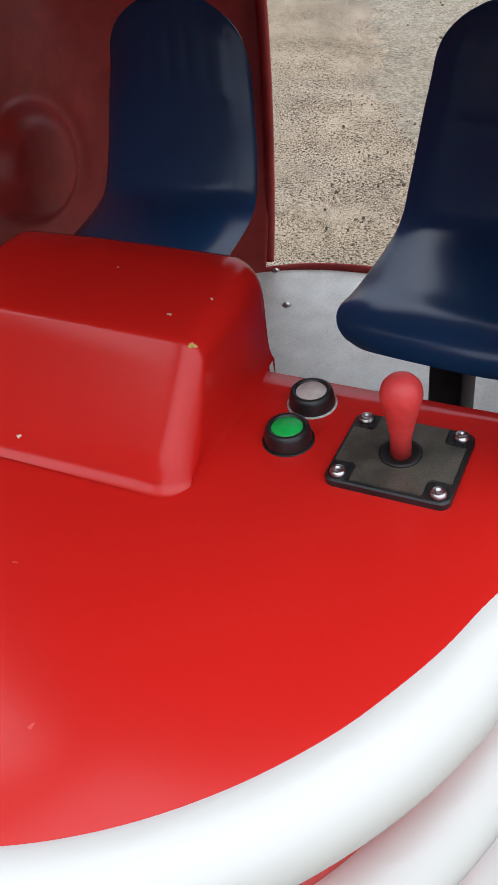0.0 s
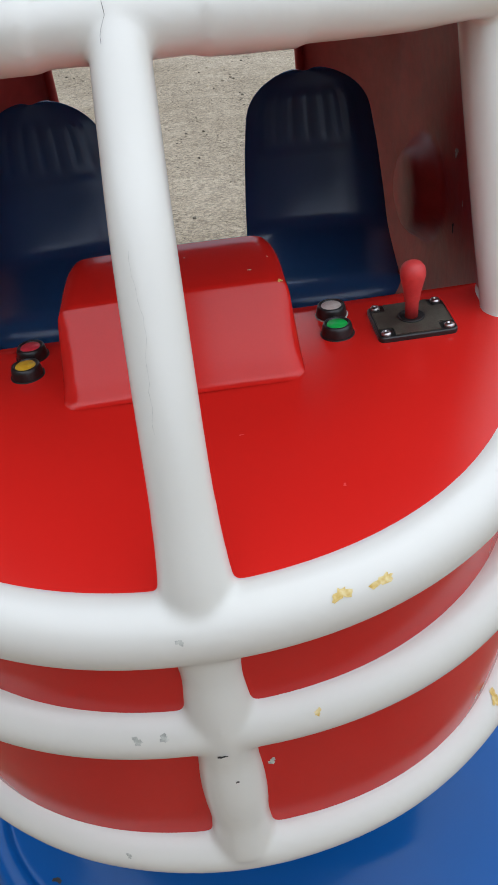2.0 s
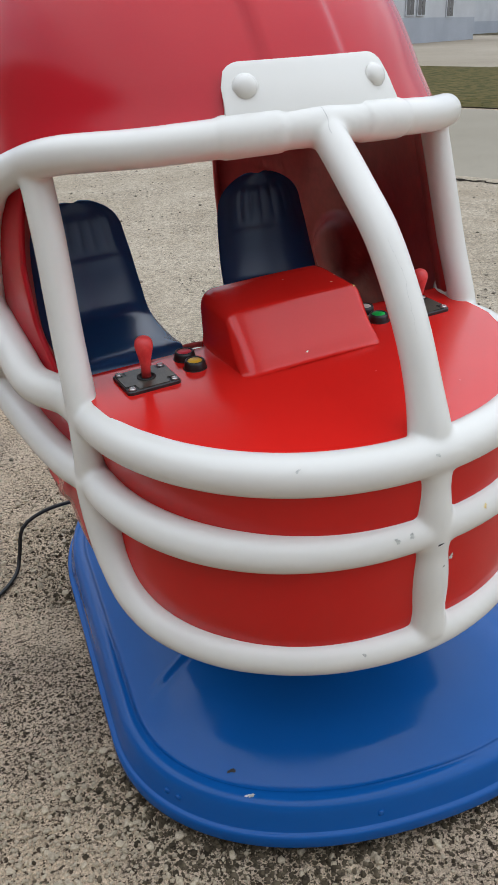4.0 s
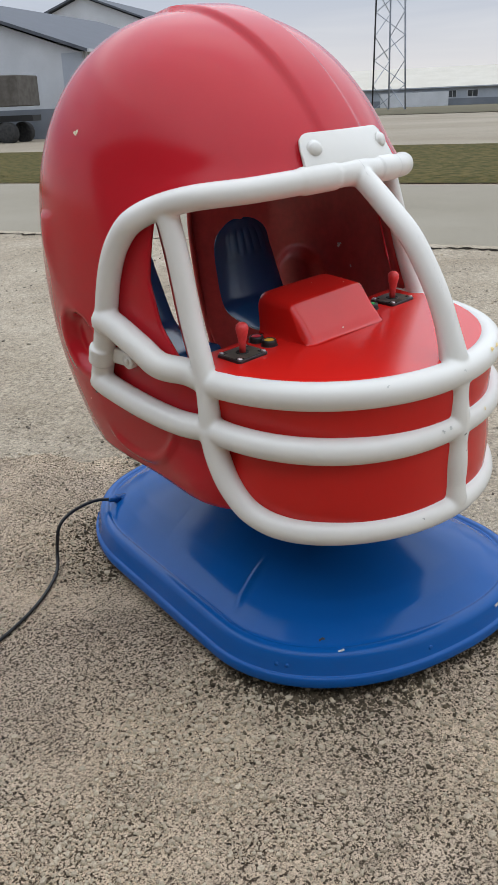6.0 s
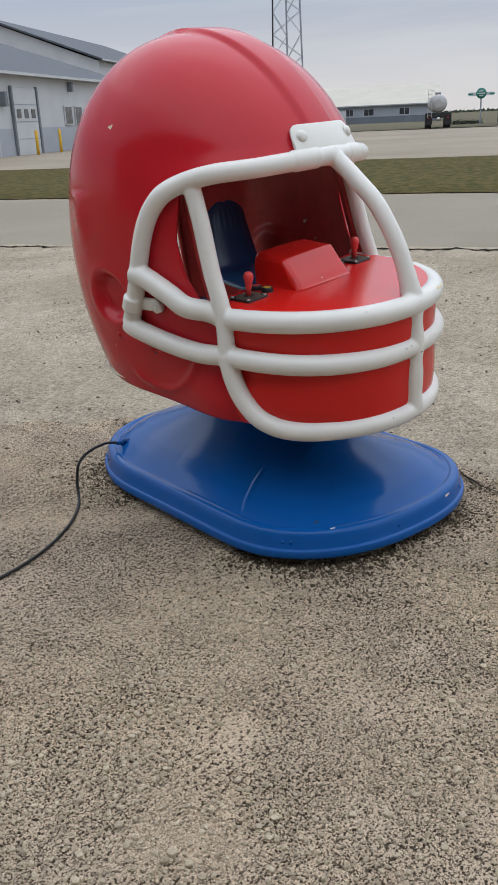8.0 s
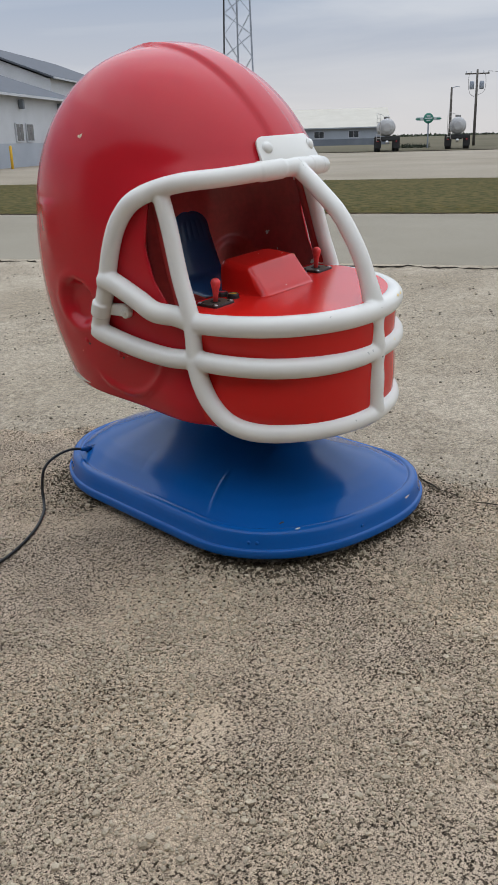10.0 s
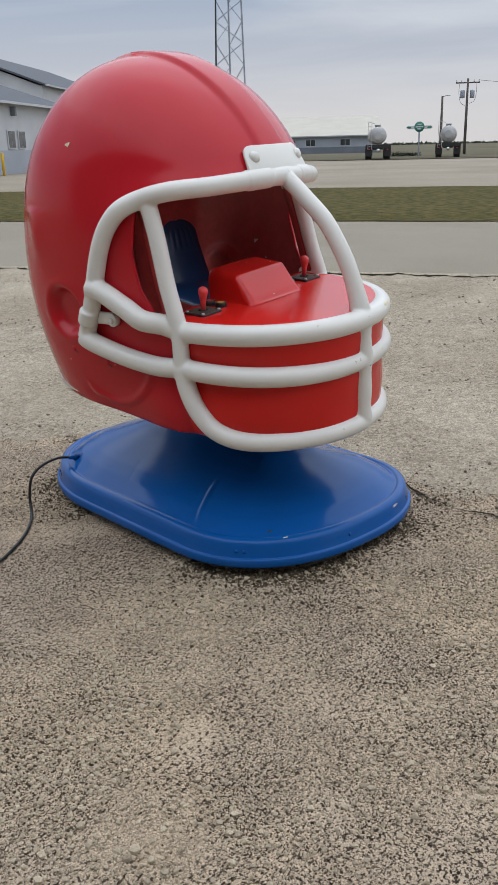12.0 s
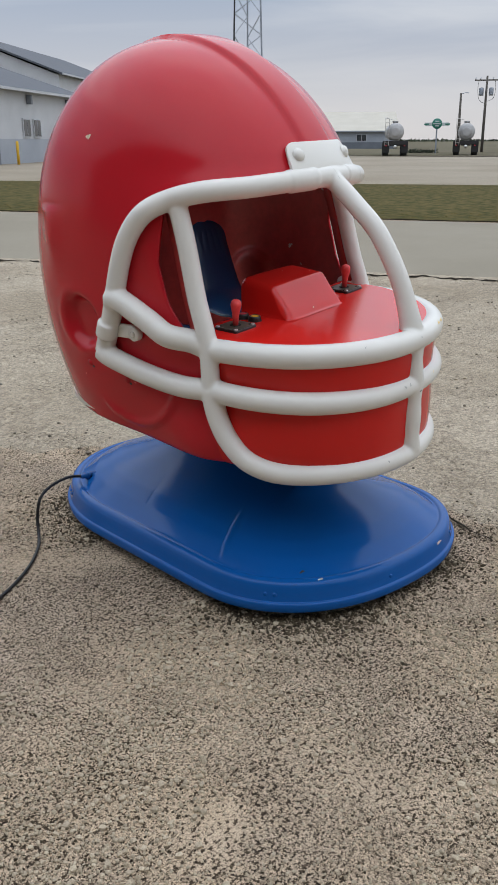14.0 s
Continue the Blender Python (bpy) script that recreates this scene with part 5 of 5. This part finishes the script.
def build_tower(p):
    t = thing("lattice_tower", "tall galvanised steel lattice radio tower", "tower", Matrix.Translation(p) @ Matrix.Rotation(radians(-55), 4, "Z"))
    H = 46.0

    def width(z):
        return 4.3 - 2.4 * z / H
    legs = [(-0.5, -0.29), (0.5, -0.29), (0.0, 0.577)]
    for lx, ly in legs:
        part("leg", tube([(lx * width(z), ly * width(z), z) for z in (0, H / 2, H)], 0.11, sides=8, step=6), GALV, t)
    z, k = 0.0, 0
    while z < H - 2:
        h = width(z) * 0.72
        for (ax, ay), (bx, by) in ((legs[0], legs[1]), (legs[1], legs[2]), (legs[2], legs[0])):
            if k % 2:
                (ax, ay), (bx, by) = (bx, by), (ax, ay)
            part("brace", tube([(ax * width(z), ay * width(z), z), (bx * width(z + h), by * width(z + h), z + h)], 0.055, sides=5, step=9), GALV, t, smooth=False)
        z, k = z + h, k + 1
    part("cable_run", tube([(-0.5 * width(zz), -0.29 * width(zz) - 0.1, zz) for zz in (0, H / 2, H)], 0.10, sides=8, step=6), RUBBER, t)


build_tower(gp(100.0, 69.3))


def build_truck(p, deg):
    """Box truck beside the halls, only its tail shows."""
    t = thing("parked_truck", "dark parked truck with a grey load bed beside the metal building", "truck", frame_at(p, deg))
    part("load_bed", box(0, 2.5, 2.6, 2.4, 5, 1.5, 0.05), WOOD, t, smooth=False)
    part("cab", box(0, 6.2, 2.0, 2.3, 1.9, 2.0, 0.12), GALV, t, smooth=False)
    part("frame", box(0, 3.2, 1.25, 1.0, 7, 0.3), RUBBER, t, smooth=False)
    for x in (-0.9, 0.9):
        for y in (1.0, 2.2, 6.0):
            part("wheel", lathe([(0.25, -0.26), (0.5, -0.26), (0.54, -0.2), (0.54, 0.2), (0.5, 0.26), (0.25, 0.26)], 24, Matrix.Translation((x, y, 0.54)) @ Matrix.Rotation(radians(90), 4, "Y")), TYRE, t)


build_truck(gp(25.85, 40.5), 30)


def build_shrubs():
    """A low dark hedge of many leaf clumps far behind the lot."""
    rng = np.random.default_rng(5)
    vs, fs = [], []
    for c in range(7):
        q = Vector((89.6, 40.6, 0)) + Vector((0.40, -0.92, 0)) * c * 0.42 * 1.0
        for k in range(140):
            o = rng.normal(size=3) * (0.22, 0.22, 0.10)
            ctr = np.array((q.x, q.y, rest_z(q.x, q.y) + 0.22)) + o
            a, b = rng.normal(size=3) * 0.04, rng.normal(size=3) * 0.04
            i = len(vs)
            vs += [tuple(ctr - a), tuple(ctr + b), tuple(ctr + a), tuple(ctr - b)]
            fs.append((i, i + 1, i + 2, i + 3))
    me = bpy.data.meshes.new("hedge")
    me.from_pydata(vs, [], fs)
    me.materials.append(BUSH)
    tagged(new("hedge", me), "row of low dark shrubs at the far side of the lot", "hedge", kind="stuff")


build_shrubs()


def build_treeline():
    """Bare far woods, a thin uneven line on the horizon."""
    rng = np.random.default_rng(9)
    vs, fs = [], []
    for k in range(9000):
        a = rng.uniform(-0.35, 1.35)
        r = rng.uniform(780, 1000)
        x, y = r * math.cos(a), r * math.sin(a)
        h = (0.9 + 0.8 * max(0, noise.noise(Vector((a * 14, 0, 0))) + 0.35)) * rng.uniform(0.4, 1.2)
        z = rest_z(x, y)
        ctr = np.array((x, y, z + rng.uniform(0, h)))
        p, q = rng.normal(size=3) * 0.8, rng.normal(size=3) * 0.8
        i = len(vs)
        vs += [tuple(ctr - p), tuple(ctr + q), tuple(ctr + p), tuple(ctr - q)]
        fs.append((i, i + 1, i + 2, i + 3))
    me = bpy.data.meshes.new("far_woods")
    me.from_pydata(vs, [], fs)
    me.materials.append(BUSH)
    tagged(new("far_woods", me), "thin grey line of far bare woods on the horizon", "woods", kind="stuff")


build_treeline()


# ---- grass blades and loose stones ----
def build_blades():
    rng = np.random.default_rng(3)
    n = 42000
    o = 14.15 + rng.random(n) ** 1.3 * 13.0
    s = rng.uniform(-26, 46, n)
    vs, fs = [], []
    for k in range(n):
        q = ACROSS * float(o[k]) + ALONG * float(s[k])
        z = rest_z(q.x, q.y) + 0.045
        a = rng.uniform(0, 2 * math.pi)
        h = rng.uniform(0.004, 0.016)
        w = rng.uniform(0.008, 0.022)
        dx, dy = math.cos(a) * w, math.sin(a) * w
        lx, ly = rng.normal(0, 0.06), rng.normal(0, 0.06)
        i = len(vs)
        vs += [(q.x - dx, q.y - dy, z), (q.x + dx, q.y + dy, z), (q.x + lx, q.y + ly, z + h)]
        fs.append((i, i + 1, i + 2))
    me = bpy.data.meshes.new("grass_blades")
    me.from_pydata(vs, [], fs)
    me.materials.append(BLADES)
    tagged(new("grass_blades", me), "short dull green and straw grass blades", "grass", kind="stuff")


build_blades()


def build_stones(name, label, seed, total, s0, s1, big, material, dense, lift, area=None, ring=False):
    ca, sa = math.cos(radians(12.5)), math.sin(radians(12.5))
    rng = np.random.default_rng(seed)
    bm = bmesh.new()
    bmesh.ops.create_icosphere(bm, subdivisions=1, radius=1.0)
    bv = np.array([v.co[:] for v in bm.verts])
    bf = np.array([[v.index for v in f.verts] for f in bm.faces])
    bm.free()
    n = total
    x = np.concatenate([rng.uniform(-2.7, 1.7, n // 2), rng.normal(-0.9, 1.0, n - n // 2)])
    y = np.concatenate([rng.uniform(-2.3, 1.9, n // 2), rng.normal(-0.6, 0.9, n - n // 2)])
    if area:  # a band along the road: across from, to, along from, to
        o, a = rng.uniform(area[0], area[1], n), rng.uniform(area[2], area[3], n)
        x, y = ACROSS.x * o + ALONG.x * a, ACROSS.y * o + ALONG.y * a
    if ring:  # dark grains round the foot of the base, in place of contact shadow
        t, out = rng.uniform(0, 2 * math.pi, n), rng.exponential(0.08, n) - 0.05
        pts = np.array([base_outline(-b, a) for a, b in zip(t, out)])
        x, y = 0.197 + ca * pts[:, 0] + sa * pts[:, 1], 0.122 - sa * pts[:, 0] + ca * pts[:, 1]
    size = np.minimum(s0 + rng.gamma(1.3, s1, n), big)
    clump = np.array([noise.noise(Vector((a * 1.6, b * 1.6, 4.0 + seed))) + 0.5 * noise.noise(Vector((a * 5, b * 5, 8.0))) for a, b in zip(x, y)])
    pick = rng.random(n) < np.clip(dense + 1.2 * clump, 0.06, 1.0)
    x, y, size = x[pick], y[pick], size[pick]
    lx, ly = (x - 0.197) * ca - (y - 0.122) * sa, (x - 0.197) * sa + (y - 0.122) * ca
    v = np.where(ly > 0.33, (ly - 0.33) / 0.598, np.where(ly < -0.285, (ly + 0.285) / 0.445, 0.0))
    keep = (np.abs(lx / 0.542) ** 2.08 + np.abs(v) ** 2.08) > 0.72
    x, y, size = x[keep], y[keep], size[keep]
    n = len(x)
    verts = np.empty((n, len(bv), 3))
    for k in range(n):
        sc = size[k] * rng.uniform(0.65, 1.25, 3) * (1, 1, 0.85)
        ang = rng.uniform(0, 2 * math.pi)
        c, s = math.cos(ang), math.sin(ang)
        p = bv * rng.uniform(0.62, 1.22, (len(bv), 1)) * sc
        verts[k, :, 0] = p[:, 0] * c - p[:, 1] * s + x[k]
        verts[k, :, 1] = p[:, 0] * s + p[:, 1] * c + y[k]
        verts[k, :, 2] = p[:, 2] + size[k] * lift + rest_z(x[k], y[k]) + (0.006 if area else 0.0)
    faces = (bf[None] + (np.arange(n) * len(bv))[:, None, None]).reshape(-1, 3)
    me = bpy.data.meshes.new(name)
    me.from_pydata(verts.reshape(-1, 3).tolist(), [], faces.tolist())
    me.materials.append(material)
    tagged(new(name, me), label, "gravel", kind="stuff")


build_stones("loose_stones", "loose tan and grey gravel stones", 11, 120000, 0.0014, 0.0015, 0.0105, STONE, 0.42, 0.40)
# real crumbs, and dark grains that stand for shade between the stones
build_stones("dark_crumbs", "small dark crumbs scattered over gravel, partly standing in for shade between stones", 23, 85000, 0.0012, 0.0008, 0.0046, CRUMB_SHADE, 0.43, 0.15)
# the base's contact shadow, laid as a ring of dark grains
build_stones("base_contact_shade", "dark grains round the foot of the base standing in for its contact shadow", 51, 14000, 0.0015, 0.0014, 0.008, CRUMB_SHADE, 0.75, 0.2, None, True)
build_stones("pavement_rim_gravel", "brown loose gravel along the broken pavement edge", 61, 6500, 0.0016, 0.0016, 0.009, GRIT, 0.25, 0.2, (0.15, 1.1, -3.5, 3.5))
build_stones("roadside_gravel", "dark loose gravel scattered along the road edge", 41, 26000, 0.002, 0.003, 0.014, GRIT, 0.0, 0.15, (0.7, 6.95, -6, 9))
build_stones("roadside_pebbles", "pale loose pebbles scattered along the road edge", 43, 12000, 0.002, 0.003, 0.014, STONE, 0.15, 0.15, (2.4, 6.95, -7, 10))


# ---- cracks in the pavement ----
def build_crack(pts, width, name, label):
    path = smooth_path([(x, y, 0) for x, y in pts], 0.05 if width > 0.03 else 0.012)
    bm = bmesh.new()
    last = None
    for i, q in enumerate(path):
        a, b = path[max(0, i - 1)], path[min(len(path) - 1, i + 1)]
        side = Vector((-(b - a).y, (b - a).x, 0)).normalized()
        j = width * (0.9 * noise.noise(Vector((q.x * 6, q.y * 6, 1))) + 0.8 * noise.noise(Vector((q.x * 23, q.y * 23, 3))))
        w = width * max(0.15, 0.55 + 1.3 * noise.noise(Vector((q.x * 9, q.y * 9, 5))))
        z = rest_z(q.x, q.y) + 0.012 if width > 0.03 else 0.009
        pair = [bm.verts.new(q + side * (j + s * w / 2) + Vector((0, 0, z))) for s in (-1, 1)]
        if last:
            bm.faces.new((last[0], pair[0], pair[1], last[1]))
        last = pair
    tagged(part(name, bm, CRACK, None, label), category="crack", kind="structure")


CRACK = mat("dark_crack_soil", (0.012, 0.010, 0.008), (0.04, 0.034, 0.027), rough=1.0, spec=0.0, scale=30, bump=0.5, bscale=120)
edge = [ACROSS * 6.93 + ALONG * s for s in range(-14, 16)]
build_crack([(q.x, q.y) for q in edge], 0.13, "road_edge_crack", "dark crack along the near road edge")
build_crack([(0.72, -0.42), (0.66, -0.50), (0.60, -0.62), (0.56, -0.72), (0.57, -0.84), (0.55, -0.96), (0.60, -1.15), (0.58, -1.4)], 0.017, "pavement_crack", "dark crack in the gravel beside the base")

# ---- chipped paint ----


def chip(host, at_point, size, material, seed, stretch=1.0, turn=0.0, lift=0.0009):
    """A flake of missing paint lying on the host's skin."""
    me = host.data
    tree = BVHTree.FromPolygons([v.co for v in me.vertices], [p.vertices[:] for p in me.polygons])
    q, nor, _, _ = tree.find_nearest(Vector(at_point))
    if nor.dot(Vector(at_point) - q) < 0:
        nor = -nor
    t = nor.orthogonal().normalized()
    t = (Vector((1, 0, 0)) - nor * nor.x).normalized() if abs(nor.x) < 0.9 else (Vector((0, 1, 0)) - nor * nor.y).normalized()
    u = nor.cross(t)
    rng = random.Random(seed)
    bm = bmesh.new()
    ring = []
    n = 22
    for k in range(n):
        a = 2 * math.pi * k / n
        r = size * (0.82 + 0.26 * math.sin(2 * a + seed) + 0.2 * math.sin(3 * a + 2 * seed) + 0.16 * math.sin(7 * a + seed) + 0.12 * rng.random())
        x, y = r * math.cos(a) * stretch, r * math.sin(a)
        x, y = x * math.cos(turn) - y * math.sin(turn), x * math.sin(turn) + y * math.cos(turn)
        g = q + t * x + u * y
        h, hn, _, _ = tree.find_nearest(g)
        ring.append(bm.verts.new(h + nor * lift))
    c = bm.verts.new(q + nor * lift)
    for k in range(n):
        bm.faces.new((c, ring[k], ring[(k + 1) % n]))
    part("paint_chip", bm, material, host, smooth=False)


chip(hood, (0.141, -0.030, 0.095), 0.0034, CHIPY, 1)
chip(hood, (0.10, 0.0, 0.12), 0.0017, CHIP, 2, 1.3)
chip(hood, (0.135, 0.03, 0.12), 0.0014, CHIP, 3)
chip(hood, (0.02, 0.05, 0.12), 0.0012, CHIPG, 4)
chip(deck, (0.157, -0.312, 0.0), 0.0022, CORAL, 5)
chip(hood, (-0.015, -0.097, 0.01), 0.0018, CHIP, 6, 1.5)
chip(deck, (0.06, -0.20, 0.0), 0.0013, CORAL, 7, 2)
chip(guard, (0.13, -0.46, -0.035), 0.007, CHIPY, 8, 1.3, 0.3)
chip(guard, (0.171, -0.45, -0.035), 0.0055, CHIPY, 9, 2.2, 0.5)
chip(guard, (-0.24, -0.43, -0.02), 0.0026, CHIPG, 19, 1.6)
chip(guard, (-0.086, -0.48, -0.18), 0.0048, CHIPG, 10, 1.1)
chip(guard, (-0.058, -0.48, -0.18), 0.004, CHIPG, 11, 1.5)
chip(guard, (0.10, -0.48, -0.175), 0.004, CHIPY, 12)
chip(guard, (-0.007, -0.49, -0.225), 0.0022, DARK, 13, 2.4)
chip(guard, (0.012, -0.49, -0.27), 0.0018, DARK, 14)
chip(guard, (-0.02, -0.49, -0.043), 0.0035, CHIPG, 15)
chip(guard, (-0.139, -0.45, -0.405), 0.0035, CHIPG, 16)
chip(guard, (0.335, -0.305, -0.388), 0.010, CHIPY, 17, 0.8)
chip(shell, (0.315, -0.31, -0.370), 0.006, CHIPG, 31, 0.7)
chip(shell, (0.300, -0.32, -0.366), 0.0045, CHIPG, 32, 0.7)
chip(shell, (0.045, -0.46, -0.282), 0.005, CHIPG, 18)
chip(shell, (-0.43, 0.42, 0.556), 0.009, CHIP, 20)
chip(base, (-0.352, -0.552, 0.16), 0.005, DARK, 21, 1.6)
chip(base, (0.20, -0.70, 0.12), 0.004, CHIPG, 23, 6.0, 0.1)
chip(base, (-0.33, -0.61, 0.15), 0.004, CHIPG, 22, 2.5)


# ---- hairline cracks in the paint ----
def hairline(host, pts, width, material):
    """A fine crack that lies on the host's skin."""
    me = host.data
    tree = BVHTree.FromPolygons([v.co for v in me.vertices], [p.vertices[:] for p in me.polygons])
    bm = bmesh.new()
    last = None
    for i, p in enumerate(smooth_path(pts, 0.006)):
        p = p + Vector((0.0016 * noise.noise(Vector((p.z * 160, 2, 0))), 0, 0))
        q, nor, _, _ = tree.find_nearest(p)
        w = width * (0.5 + 0.8 * abs(noise.noise(Vector((p.z * 90, 7, 1)))))
        side = Vector((1, 0, 0)) - nor * nor.x
        pair = [bm.verts.new(q + nor * 0.0006 + side * (s * w / 2)) for s in (-1, 1)]
        if last:
            bm.faces.new((last[0], pair[0], pair[1], last[1]))
        last = pair
    part("paint_crack", bm, material, host, smooth=False)


hairline(guard, [(-0.009, -0.16, 0.432), (-0.007, -0.176, 0.411), (-0.008, -0.18, 0.398), (-0.007, -0.19, 0.384)], 0.0006, DARK)
hairline(guard, [(-0.007, -0.33, 0.251), (-0.007, -0.35, 0.224), (-0.006, -0.375, 0.20), (-0.008, -0.38, 0.182), (-0.007, -0.40, 0.12)], 0.0004, CHIPG)

# scuffs on the rough inner wall
chip(shell, (0.415, 0.294, 0.040), 0.0045, CHIPG, 41, 0.8, 0.0, 0.0105)
chip(shell, (0.415, 0.337, -0.012), 0.008, DARK, 42, 0.8, 0.0, 0.0105)
chip(shell, (0.415, 0.343, 0.106), 0.006, CHIPG, 43, 2.2, 0.3, 0.0105)
# two small dents on the outer cheek, shown only as pink spots
chip(shell, (-0.449, 0.550, -0.193), 0.004, CORAL, 51)
chip(shell, (-0.450, 0.307, -0.186), 0.004, CORAL, 52)
chip(guard, (-0.508, 0.352, 0.004), 0.0035, DARK, 53, 0.5)
